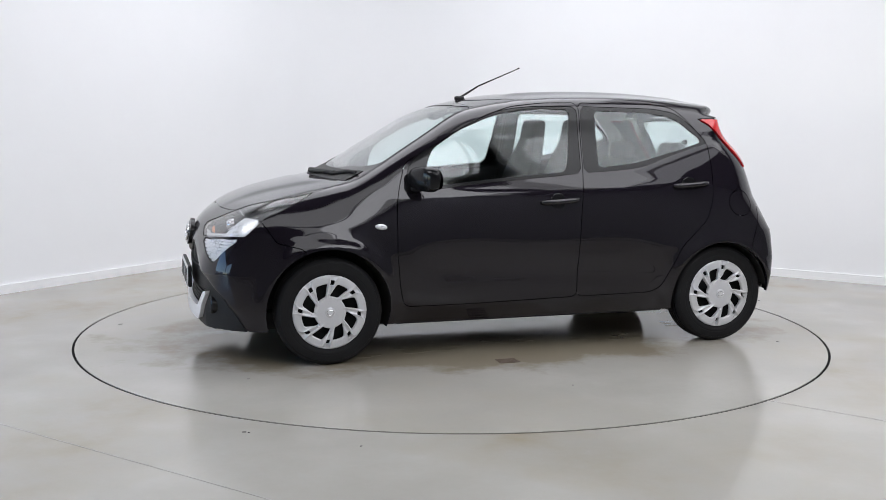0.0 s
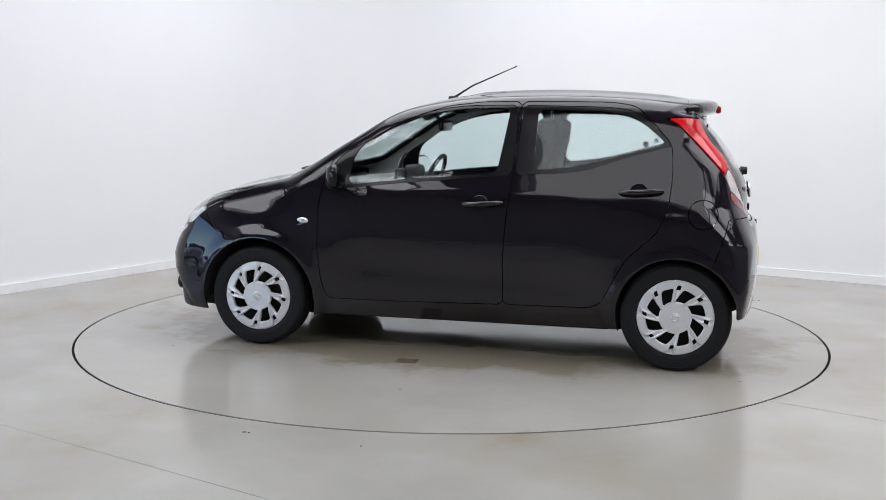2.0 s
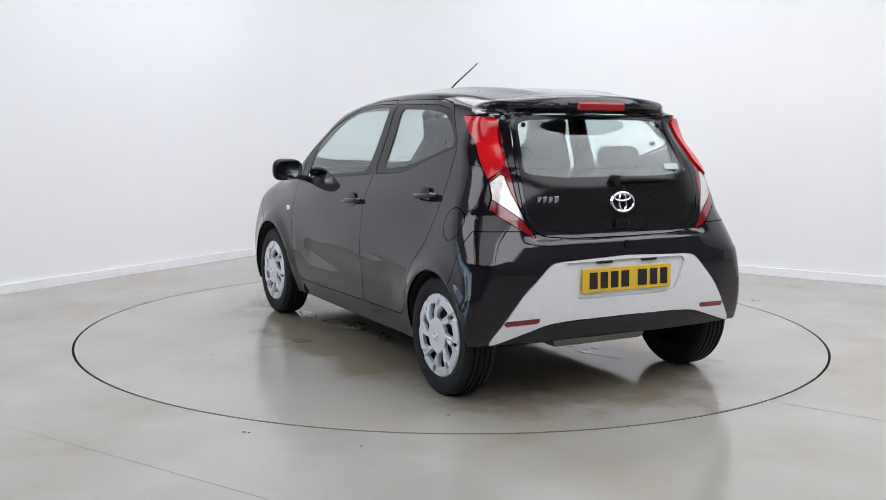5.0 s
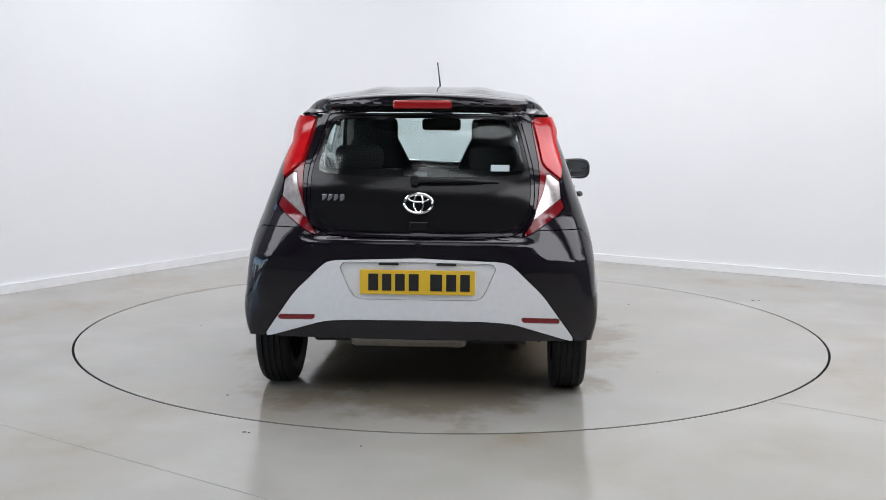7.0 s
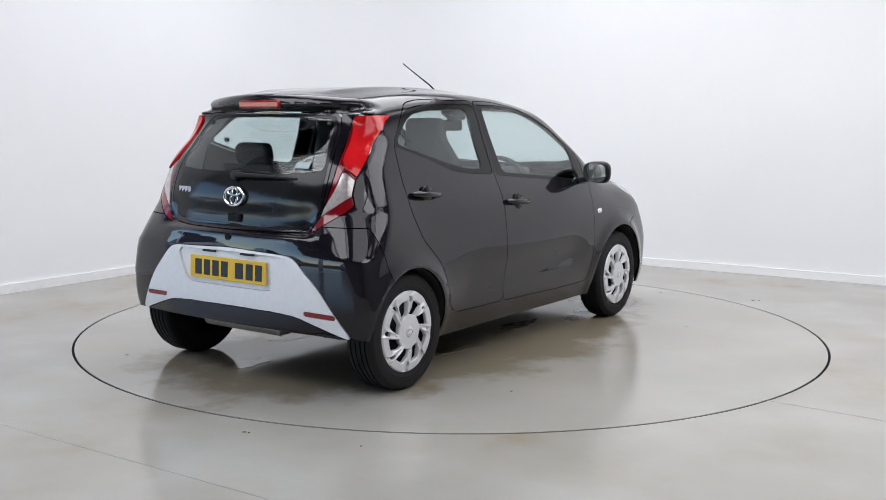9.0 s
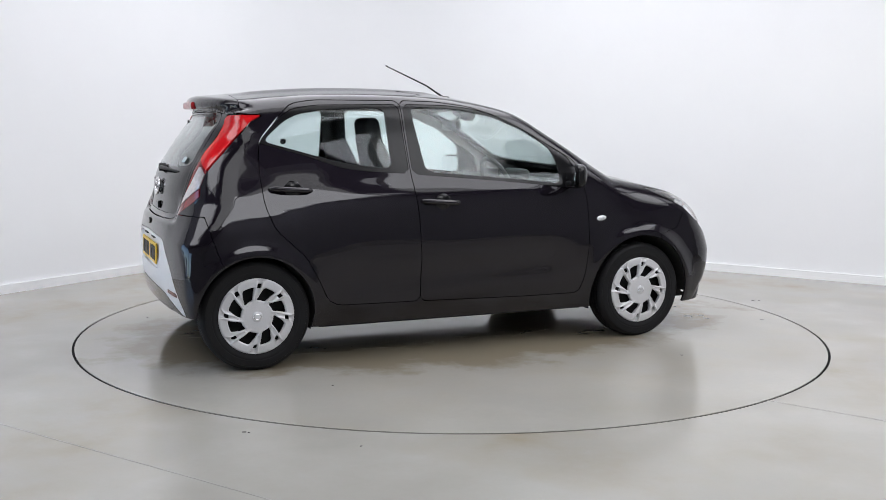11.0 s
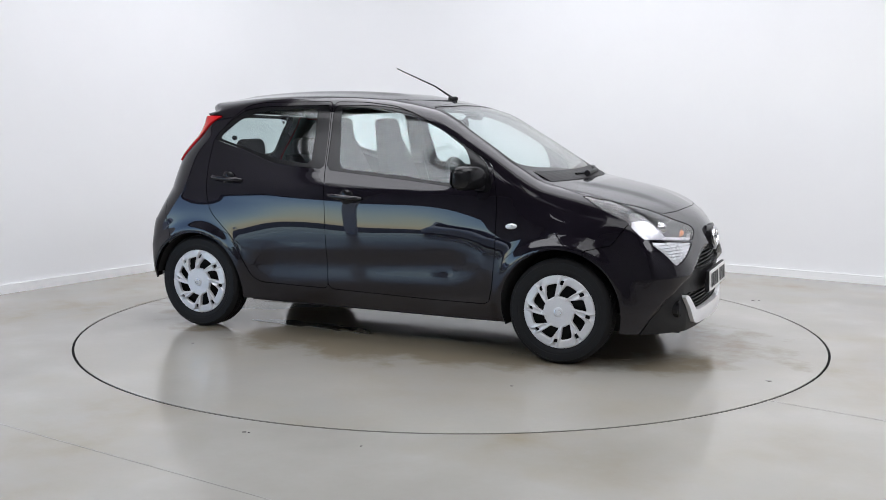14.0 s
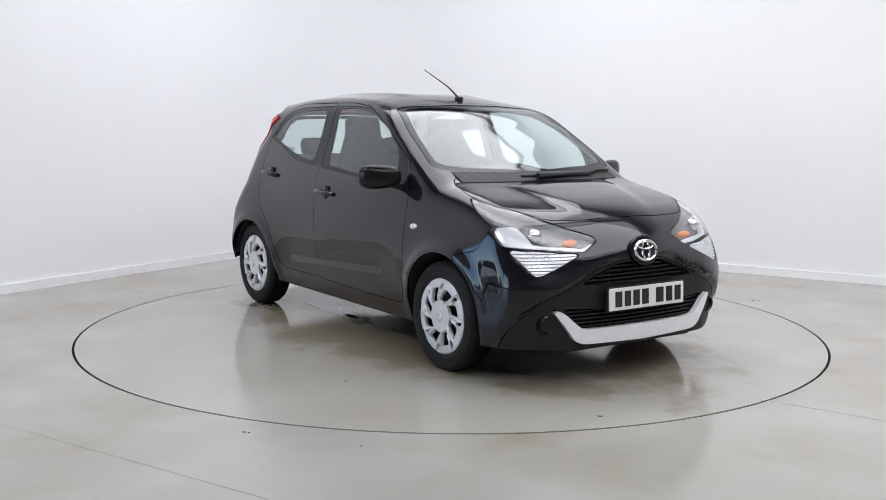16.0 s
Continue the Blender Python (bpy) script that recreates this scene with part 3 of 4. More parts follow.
def rounded(pts, times=2):
    """Cuts a closed outline's corners a few times."""
    p = np.array(pts, float)
    for _ in range(times):
        q = np.roll(p, -1, 0)
        d = q - p
        w = np.minimum(0.18, 0.024 / np.maximum(np.linalg.norm(d, axis=1), 1e-6))[:, None]
        p = np.stack([p + d * w, q - d * w], 1).reshape(-1, 2)
    return p


def outline(pts, a, b, turns=1):
    """A signed distance to a closed outline, drawn on two axes (0 x, 1 |y|, 2 z)."""
    P = rounded(pts, turns)
    Q = np.roll(P, -1, 0)

    def f(v):
        w = np.abs(v) if 1 in (a, b) else v
        p = np.stack([np.abs(v[:, a]) if a == 1 else v[:, a], np.abs(v[:, b]) if b == 1 else v[:, b]], 1)
        near = np.all((p > P.min(0) - 0.06) & (p < P.max(0) + 0.06), axis=1)
        out = np.full(len(v), 0.05)
        s = p[near]
        d = np.full(len(s), 9.0)
        ins = np.zeros(len(s), bool)
        for k in range(len(P)):
            u, e = s - P[k], Q[k] - P[k]
            t = np.clip((u @ e) / max(e @ e, 1e-12), 0, 1)
            d = np.minimum(d, np.linalg.norm(u - t[:, None] * e, axis=1))
            c = (P[k, 1] > s[:, 1]) != (Q[k, 1] > s[:, 1])
            ins ^= c & (s[:, 0] < (Q[k, 0] - P[k, 0]) * (s[:, 1] - P[k, 1]) / (Q[k, 1] - P[k, 1] + 1e-12) + P[k, 0])
        out[near] = np.where(ins, -d, d)
        return out

    return f


def both(*fs):
    return lambda v: np.max([f(v) for f in fs], axis=0)


def where(k, sign, limit):
    """The half space in which sign * coordinate k exceeds sign * limit (k 1 is |y|, k 3 is y itself)."""
    return lambda v: sign * (limit - (np.abs(v[:, 1]) if k == 1 else v[:, 1] if k == 3 else v[:, k]))


def mirrored(half):
    """Closes a half outline (|y|, ...) for parts that cross the middle."""
    return [(-half[0][0] - 0.2, half[0][1])] + half + [(-half[-1][0] - 0.2, half[-1][1])]
PIVOT = (0.2354, -0.0672)  # the turntable's centre in the car's own frame
# ---- the car ----
HUBS = ((1.17, 1), (1.17, -1), (-1.17, 1), (-1.17, -1))
HUB_Z, TYRE_R = 0.285, 0.285
FRONT_DOOR = [(-0.315, 1.398), (-0.10, 1.395), (0.10, 1.372), (0.25, 1.325), (0.394, 1.258), (0.655, 1.112), (0.745, 1.062), (0.784, 0.93), (0.801, 0.836), (0.804, 0.582),
              (0.785, 0.389), (0.756, 0.289), (0.399, 0.289), (-0.255, 0.303), (-0.254, 0.541), (-0.27, 0.796), (-0.297, 1.006)]
REAR_DOOR = [(-0.315, 1.398), (-0.297, 1.006), (-0.27, 0.796), (-0.254, 0.541), (-0.255, 0.303), (-0.72, 0.309), (-0.784, 0.341), (-0.831, 0.438), (-0.908, 0.582),
             (-1.064, 0.724), (-1.115, 0.851), (-1.131, 1.008), (-1.122, 1.174), (-0.995, 1.315), (-0.925, 1.375), (-0.80, 1.395)]
FRONT_WINDOW = [(-0.257, 1.362), (-0.09, 1.364), (0.071, 1.352), (0.231, 1.320), (0.423, 1.243), (0.580, 1.142), (0.618, 1.07), (0.638, 0.935), (0.234, 0.976), (-0.202, 1.012)]
FRONT_FRAME = [(-0.300, 1.378), (-0.05, 1.376), (0.10, 1.362), (0.27, 1.325), (0.46, 1.238), (0.61, 1.150), (0.72, 1.060), (0.765, 0.902), (0.614, 0.918), (0.394, 0.942), (0.234, 0.957), (-0.285, 1.000)]
REAR_WINDOW = [(-1.098, 1.178), (-0.975, 1.283), (-0.892, 1.325), (-0.732, 1.348), (-0.408, 1.355), (-0.400, 1.030), (-0.595, 1.050), (-0.723, 1.076), (-0.884, 1.119)]
REAR_FRAME = [(-1.135, 1.172), (-0.995, 1.303), (-0.93, 1.346), (-0.80, 1.368), (-0.325, 1.378), (-0.305, 1.003), (-0.53, 1.016), (-0.658, 1.031), (-0.722, 1.048), (-0.883, 1.104)]
WINDSCREEN = [(0.0, 0.345), (0.33, 0.335), (0.47, 0.305), (0.535, 0.335), (0.60, 0.57), (0.638, 0.85), (0.612, 0.905), (0.45, 0.975), (0.0, 1.050)]
BONNET = [(0.0, 1.115), (0.40, 1.065), (0.565, 0.985), (0.605, 1.03), (0.645, 1.205), (0.640, 1.33), (0.620, 1.445), (0.493, 1.612), (0.43, 1.640), (0.22, 1.675), (0.0, 1.684)]
TAILGATE = [(0.0, 0.758), (0.30, 0.761), (0.441, 0.772), (0.508, 0.842), (0.523, 0.933), (0.520, 1.06), (0.470, 1.250), (0.445, 1.322), (0.0, 1.326)]
REAR_GLASS = [(0.0, 0.785), (0.28, 0.788), (0.425, 0.797), (0.490, 0.855), (0.505, 0.935), (0.503, 1.06), (0.455, 1.245), (0.425, 1.308), (0.0, 1.316)]
REAR_VIEW = [(0.0, 1.035), (0.30, 1.036), (0.485, 1.052), (0.462, 1.16), (0.425, 1.29), (0.30, 1.302), (0.0, 1.305)]
SILVER_REAR = [(0.0, 0.676), (0.38, 0.662), (0.425, 0.648), (0.566, 0.512), (0.717, 0.300), (0.70, 0.290), (0.43, 0.376), (0.30, 0.385), (0.0, 0.388)]
LAMP_REAR = [(0.462, 0.766), (0.50, 0.775), (0.655, 0.880), (0.712, 0.976), (0.9, 1.0), (0.9, 1.32), (0.505, 1.312), (0.513, 1.25), (0.546, 1.07), (0.542, 0.95), (0.518, 0.838)]
LAMP_SIDE = [(-1.085, 1.310), (-1.150, 1.275), (-1.240, 1.183), (-1.350, 1.066), (-1.392, 1.014), (-1.420, 0.950), (-1.43, 0.88), (-1.35, 0.70), (-1.75, 0.70), (-1.75, 1.305), (-1.12, 1.315)]
LAMP_FLANK = [(1.212, 0.920), (1.363, 0.839), (1.503, 0.779), (1.612, 0.682), (2.0, 0.640), (2.0, 0.98), (1.21, 0.98)]
LAMP_PLAN = [(1.19, 0.652), (1.34, 0.648), (1.449, 0.628), (1.615, 0.500), (1.70, 0.385), (1.757, 0.268), (2.0, 0.268), (2.0, 0.9), (1.19, 0.9)]
LAMP_FACE = [(0.262, 0.708), (0.350, 0.660), (0.69, 0.690), (0.9, 0.70), (0.9, 1.0), (0.262, 1.0)]
DRL = [(0.368, 0.651), (0.722, 0.683), (0.640, 0.556), (0.612, 0.552)]
GRILLE_LOW = [(0.0, 0.375), (0.275, 0.375), (0.50, 0.388), (0.40, 0.294), (0.35, 0.287), (0.0, 0.287)]
GRILLE_TOP = [(0.0, 0.600), (0.13, 0.598), (0.29, 0.548), (0.40, 0.502), (0.0, 0.490)]
LIP = [(0.0, 0.285), (0.345, 0.285), (0.392, 0.292), (0.50, 0.384), (0.550, 0.392), (0.43, 0.230), (0.38, 0.212), (0.0, 0.204)]
INSERT = [(0.0, 0.615), (0.14, 0.612), (0.29, 0.560), (0.460, 0.482), (0.580, 0.436), (0.672, 0.358), (0.728, 0.272), (0.745, 0.12), (0.0, 0.12)]


def arch(v):
    d = np.full(len(v), 9.0)
    for cx, r in ((1.17, 0.335), (-1.17, 0.310)):
        d = np.minimum(d, np.hypot(v[:, 0] - cx, v[:, 2] - HUB_Z) - r)
    return np.maximum(d, 0.45 - np.abs(v[:, 1]))


def underside(v):
    x = v[:, 0]
    z = np.interp(x, (-1.62, -1.50, -1.30, -0.95, -0.85, 0.85, 1.35, 1.60, 1.75, 1.9), (0.30, 0.295, 0.26, 0.22, 0.20, 0.195, 0.19, 0.195, 0.19, 0.175))
    return v[:, 2] - z


def reflect(tris, skin, sign):
    c = skin.v[tris].mean(1)[:, 1]
    return tris[c * sign > 0]


def build_wheel(car, x, s):
    wheel = new("wheel")
    wheel.parent = car
    wheel.matrix_basis = pose(x, 0.7 * s, HUB_Z, 0, 0, 0 if s > 0 else 180)
    w = 0.080
    prof = [(0.192, -0.070), (0.215, -0.078), (0.250, -w), (0.272, -0.074), (0.2825, -0.060)]
    for g in (-0.042, -0.014, 0.014, 0.042):
        prof += [(0.285, g - 0.009), (0.285, g - 0.005), (0.278, g - 0.004), (0.278, g + 0.004), (0.285, g + 0.005), (0.285, g + 0.009)]
    prof += [(0.2825, 0.060), (0.272, 0.074), (0.264, 0.0785), (0.2625, 0.0775), (0.261, 0.0795), (0.250, w), (0.232, 0.0805), (0.230, 0.079), (0.228, 0.080), (0.215, 0.078), (0.204, 0.072), (0.192, 0.070)]
    part("tyre", lathe(prof, 96), RUBBER, wheel, smooth=True)
    part("steel_rim", lathe([(0.193, -0.07), (0.193, 0.066), (0.186, 0.066), (0.175, 0.02), (0.06, 0.012), (0.0, 0.012), (0.0, -0.0), (0.165, 0.0), (0.178, -0.07)], 48), UNDER, wheel, "black steel rim")
    # the wheel cover: a dished disc with eight windows and eight notches
    nr, na = 46, 288
    rs = np.concatenate([[0.0], np.linspace(0.012, 0.199, nr)])
    V, F = [], []
    for r in rs:
        for k in range(na):
            a = 2 * math.pi * k / na
            V.append((r, a))
    V = np.array(V)
    r, a = V[:, 0], V[:, 1]
    step = math.pi / 4
    tw = a - 1.8 * (r - 0.12)
    u = (tw / step - np.floor(tw / step) - 0.5) * step * np.maximum(r, 0.03)
    u2 = ((tw / step + 0.5) - np.floor(tw / step + 0.5) - 0.5) * step * np.maximum(r, 0.03)

    def slot(q, rc, hr, hw, rnd, taper=0.0):
        dx, dy = np.abs(q) - (hw + taper * (r - rc)) + rnd, np.abs(r - rc) - hr + rnd
        return np.hypot(np.maximum(dx, 0), np.maximum(dy, 0)) + np.minimum(np.maximum(dx, dy), 0) - rnd

    f1 = slot(u - 0.22 * (r - 0.12), 0.118, 0.034, 0.0285, 0.008, 0.14)
    f2 = slot(u2 - 0.003, 0.158, 0.0125, 0.0110, 0.003)
    f3 = slot(u2 - 0.001, 0.170, 0.027, 0.015, 0.003, 0.50)
    f = np.minimum(f1, f2)
    bump = 0.012 * np.exp(-(r / 0.20) ** 4) + 0.006 * np.exp(-((np.abs(u2) - 0.013) / 0.006) ** 2) * np.clip((r - 0.07) / 0.03, 0, 1) * np.clip((0.196 - r) / 0.02, 0, 1)
    rim = -0.010 * np.clip((r - 0.19) / 0.009, 0, 1) ** 2
    well = -0.011 * np.clip(-f3 / 0.007, 0, 1) - 0.006 * np.clip((0.004 - f1) / 0.005, 0, 1)
    bolt = 0.004 * (np.hypot(u2, r - 0.098) < 0.0055)
    hgt = 0.074 + bump + rim + well + bolt
    P = np.stack([r * np.cos(a), hgt, r * np.sin(a)], 1)
    tris = []
    for i in range(len(rs) - 1):
        for k in range(na):
            j = (k + 1) % na
            p, q, s1, s2 = i * na + k, i * na + j, (i + 1) * na + j, (i + 1) * na + k
            if i:
                tris.append((p, q, s1))
            tris.append((p, s1, s2))
    sk = Skin(verts=P)
    _, keep = sk.split(np.array(tris), f)
    used, inv = np.unique(keep, return_inverse=True)
    t = inv.reshape(-1, 3)
    pv = sk.v[used]
    e = np.concatenate([t[:, [0, 1]], t[:, [1, 2]], t[:, [2, 0]]])
    _, first, count = np.unique(np.sort(e, axis=1), axis=0, return_index=True, return_counts=True)
    edge = e[first[count == 1]]
    n0 = len(pv)
    back = pv - np.array([0, 0.016, 0])
    faces = t.tolist() + [(int(j), int(i), int(i) + n0, int(j) + n0) for i, j in edge]
    part("wheel_cover", (np.concatenate([pv, back]), faces), COVER, wheel, "silver plastic cover with eight windows", smooth=True)
    cap = lathe([(0.0, 0.0855), (0.026, 0.0855), (0.0275, 0.087), (0.024, 0.0895), (0.0, 0.0905)], 40)
    part("centre_cap", cap, COVER, wheel, "round silver centre cap", smooth=True)
    ringm = tube([(0.019 * math.cos(k * math.pi / 16), 0.0905, 0.013 * math.sin(k * math.pi / 16)) for k in range(32)], 0.0016, closed=True)
    part("cap_badge", ringm, CHROME, wheel)
    return wheel


def build_car():
    car = tagged(new("hatchback_car"), "small black five-door hatchback car with silver wheel covers", "car")
    sk = Skin()
    gone, _ = sk.carve(arch, gap=0)
    gone, _ = sk.carve(underside, gap=0)
    # glass and doors
    sidewall = where(1, 1, 0.30)
    for name, poly, frame_poly, glass_poly in (("front_door", FRONT_DOOR, FRONT_FRAME, FRONT_WINDOW), ("rear_door", REAR_DOOR, REAR_FRAME, REAR_WINDOW)):
        door, _ = sk.carve(both(outline(poly, 0, 2, 1), sidewall))
        trim, door = sk.carve(both(outline(frame_poly, 0, 2, 1), sidewall), door, gap=0.0012)
        pane, trim = sk.carve(both(outline(glass_poly, 0, 2, 1), sidewall), trim, gap=0.0)
        for s in (1, -1):
            d = sk.panel(name, reflect(door, sk, s), PAINT, car)
            sk.panel("window_trim", reflect(trim, sk, s), TRIM, d, "gloss black window surround", sink=0.002)
            g = sk.panel("window_pane", reflect(pane, sk, s), GLASS if name == "front_door" else PRIVACY, d, "clear tinted glass", sink=0.004, thick=0.004)
            g.visible_shadow = False
            sk.panel("door_lining", reflect(door, sk, s), DASH, d, "dark plastic inner door lining", sink=0.035, edge=0)
            build_handle(d, name, s)
            if name == "front_door":
                build_mirror(d, s)
            else:
                y = surface_y(-0.985, 1.175)
                part("window_latch", lathe([(0.0, -0.03), (0.013, -0.03), (0.015, -0.012), (0.0, -0.010)], 16, at=(-0.985, y, 1.175)) if s > 0 else lathe([(0.0, 0.03), (0.013, 0.03), (0.015, 0.012), (0.0, 0.010)], 16, at=(-0.985, -y, 1.175)), TRIM, d, "round black window latch")
    scr, _ = sk.carve(both(outline(mirrored(WINDSCREEN), 1, 0, 1), where(2, 1, 0.90)))
    inner = [(0.0, 0.372), (0.33, 0.362), (0.45, 0.338), (0.50, 0.365), (0.562, 0.58), (0.598, 0.835), (0.57, 0.872), (0.43, 0.925), (0.0, 0.995)]
    clear, band = sk.carve(both(outline(mirrored(inner), 1, 0, 2), where(2, 1, 0.90)), scr, gap=0)
    w = sk.panel("windscreen", clear, GLASS, car, "clear curved windscreen", sink=0.003, thick=0.005)
    w.visible_shadow = False
    sk.panel("windscreen_band", band, TRIM, w, "black printed glass edge", sink=0.003)
    hood, _ = sk.carve(both(outline(mirrored(BONNET), 1, 0, 1), where(2, 1, 0.72)))
    sk.panel("bonnet", hood, PAINT, car)
    # tail
    behind = where(0, -1, -0.95)
    lamp, _ = sk.carve(both(outline(LAMP_REAR, 1, 2, 1), outline(LAMP_SIDE, 0, 2, 0), behind))
    build_tail_lamps(car, sk, lamp)
    hatch, _ = sk.carve(both(outline(mirrored(TAILGATE), 1, 2, 1), behind))
    gl, hatch = sk.carve(both(outline(mirrored(REAR_GLASS), 1, 2, 1), behind), hatch, gap=0.001)
    view, gl = sk.carve(both(outline(mirrored(REAR_VIEW), 1, 2, 2), behind), gl, gap=0)
    tg = sk.panel("tailgate", hatch, PAINT, car)
    sk.panel("tailgate_glass", gl, TRIM, tg, "gloss black lower tailgate glass", sink=0.002)
    v = sk.panel("rear_window", view, PRIVACY, tg, "tinted rear window", sink=0.003, thick=0.004)
    v.visible_shadow = False
    silver, _ = sk.carve(both(outline(mirrored(SILVER_REAR), 1, 2, 1), behind))
    build_tail_details(car, tg, sk, silver)
    # nose
    ahead = where(0, 1, 1.05)
    low = [(0.0, 0.40), (0.25, 0.40), (0.52, 0.392), (0.40, 0.255), (0.0, 0.25)]
    head, _ = sk.carve(both(outline(LAMP_FLANK, 0, 2, 0), outline(LAMP_PLAN, 0, 1, 0), outline(LAMP_FACE, 1, 2, 0), ahead))
    drl, _ = sk.carve(both(outline(DRL, 1, 2, 1), ahead))
    lip, _ = sk.carve(both(outline(mirrored(LIP), 1, 2, 1), ahead))
    gr1, _ = sk.carve(both(outline(mirrored(GRILLE_LOW), 1, 2, 1), ahead))
    gr2, _ = sk.carve(both(outline(mirrored(GRILLE_TOP), 1, 2, 1), ahead))
    insert, _ = sk.carve(both(outline(mirrored(INSERT), 1, 2, 1), ahead))
    build_nose(car, sk, head, drl, lip, gr1, gr2, insert)
    # bumpers, roof and fuel flap from what is left
    fb, _ = sk.carve(both(outline([(1.30, 0.62), (1.44, 0.655), (1.505, 0.75), (1.60, 0.86), (2.1, 0.86), (2.1, 0.0), (1.30, 0.0)], 0, 2, 0), where(0, 1, 1.2)))
    sk.panel("front_bumper", fb, PAINT, car)
    rb, _ = sk.carve(both(outline([(-1.335, 0.52), (-1.395, 0.70), (-1.42, 0.80), (-1.75, 0.80), (-1.75, 0.0), (-1.34, 0.0)], 0, 2, 0), where(0, -1, -1.2)))
    sk.panel("rear_bumper", rb, PAINT, car)
    flap, _ = sk.carve(lambda v: np.maximum(np.hypot(v[:, 0] + 1.290, v[:, 2] - 0.822) - 0.074, 0.3 - v[:, 1]))
    sk.panel("fuel_flap", flap, PAINT, car)
    roof, _ = sk.carve(both(lambda v: np.maximum(np.abs(v[:, 1]) - 0.505 + 0.03 * (v[:, 0] + 0.4) ** 2, np.maximum(v[:, 0] - 0.30, -1.19 - v[:, 0])), where(2, 1, 1.2)), gap=0.0016)
    sk.panel("roof", roof, PAINT, car)
    sp, _ = sk.carve(both(where(2, 1, 1.318), where(0, -1, -1.19)), gap=0.0016)
    sk.panel("spoiler", sp, PAINT, car)
    sk.panel("body_shell", sk.left, PAINT, car, edge=0.03)
    cabin, _ = sk.split(sk.left, both(where(2, 1, 0.90), where(0, 1, -1.32), where(0, -1, 0.98))(sk.v))
    for k, piece in enumerate(islands(cabin)):
        sk.panel("pillar_lining", piece, PALE, car, "grey pillar and roof edge lining", sink=0.028, edge=0)
    build_underside(car)
    for x, s in HUBS:
        build_wheel(car, x, s)
    build_cabin(car)
    build_small_parts(car, sk)
    return car


def surface_x(y, z, front):
    """Where the skin lies along x at (y, z)."""
    lo, hi = (0.6, 2.0) if front else (-1.8, -0.6)
    for _ in range(40):
        mid = (lo + hi) / 2
        inside = body(np.array([mid]), np.array([y]), np.array([z]))[0] < 0
        if front:
            lo, hi = (mid, hi) if inside else (lo, mid)
        else:
            lo, hi = (lo, mid) if inside else (mid, hi)
    return (lo + hi) / 2


def surface_y(x, z):
    lo, hi = 0.2, 1.0
    for _ in range(40):
        mid = (lo + hi) / 2
        lo, hi = (mid, hi) if body(np.array([x]), np.array([mid]), np.array([z]))[0] < 0 else (lo, mid)
    return (lo + hi) / 2


def surface_z(x, y):
    lo, hi = 0.5, 1.6
    for _ in range(40):
        mid = (lo + hi) / 2
        lo, hi = (mid, hi) if body(np.array([x]), np.array([y]), np.array([mid]))[0] < 0 else (lo, mid)
    return (lo + hi) / 2


def build_handle(door, name, s):
    x, z = (-0.137, 0.848) if name == "front_door" else (-0.975, 0.930)
    y = surface_y(x, z)
    bm = bmesh.new()
    cup = lathe([(0.0, 0.004), (0.044, 0.004), (0.047, 0.0), (0.040, -0.006), (0.0, -0.008)], 28)
    cup.transform(Matrix.Translation((x + 0.012, (y + 0.002) * s, z)))
    part("handle_cup", cup, TRIM, door, "black handle recess", smooth=True)
    n = 11
    pts = [(x - 0.110 + 0.22 * k / (n - 1), (surface_y(x - 0.11 + 0.22 * k / (n - 1), z) + 0.006 + 0.028 * math.sin(math.pi * k / (n - 1)) ** 0.5) * s, z + 0.008 - 0.014 * k / (n - 1)) for k in range(n)]
    hb = tube(pts, [0.010] + [0.0145] * (n - 2) + [0.010], sides=10)
    part("door_handle", hb, PAINT, door, smooth=True)


def build_mirror(door, s):
    """A rounded mirror housing on a short foot, with its glass facing back."""
    bm = bmesh.new()
    bmesh.ops.create_uvsphere(bm, u_segments=28, v_segments=18, radius=1.0)
    for v in bm.verts:
        x, y, z = v.co
        q = lambda c, e: math.copysign(abs(c) ** e, c)
        x, y, z = q(x, 0.75), q(y, 0.62), q(z, 0.68)
        x = x * 0.052 if x > 0 else x * 0.030
        v.co = (x - 0.038 * y, y * 0.108, z * 0.072 * (1 - 0.18 * (1 - (y + 1) / 2)))
    bm.transform(Matrix.Translation((0.672, 0.850, 0.985)))
    foot = box(0.06, 0.12, 0.035, (0.690, 0.735, 0.930), 0.012, pose(0, 0, 0, 12, 0, 0))
    glassb = bmesh.new()
    bmesh.ops.create_circle(glassb, cap_ends=True, segments=32, radius=1.0)
    for v in glassb.verts:
        x, y, _ = v.co
        q = lambda c, e: math.copysign(abs(c) ** e, c)
        h = q(x, 0.7)
        v.co = (0.637 - 0.034 * h - 0.003 * (1 - h * h), 0.850 + h * 0.092, 0.985 + q(y, 0.7) * 0.055)
    bmesh.ops.solidify(glassb, geom=glassb.faces[:], thickness=0.004)
    for nm, b, m in (("mirror_foot", foot, PLASTIC), ("mirror_housing", bm, TRIM), ("mirror_glass", glassb, MIRROR)):
        if s < 0:
            b.transform(Matrix.Diagonal((1, -1, 1, 1)))
            bmesh.ops.reverse_faces(b, faces=b.faces[:])
        part(nm, b, m, door, smooth=nm != "mirror_glass")


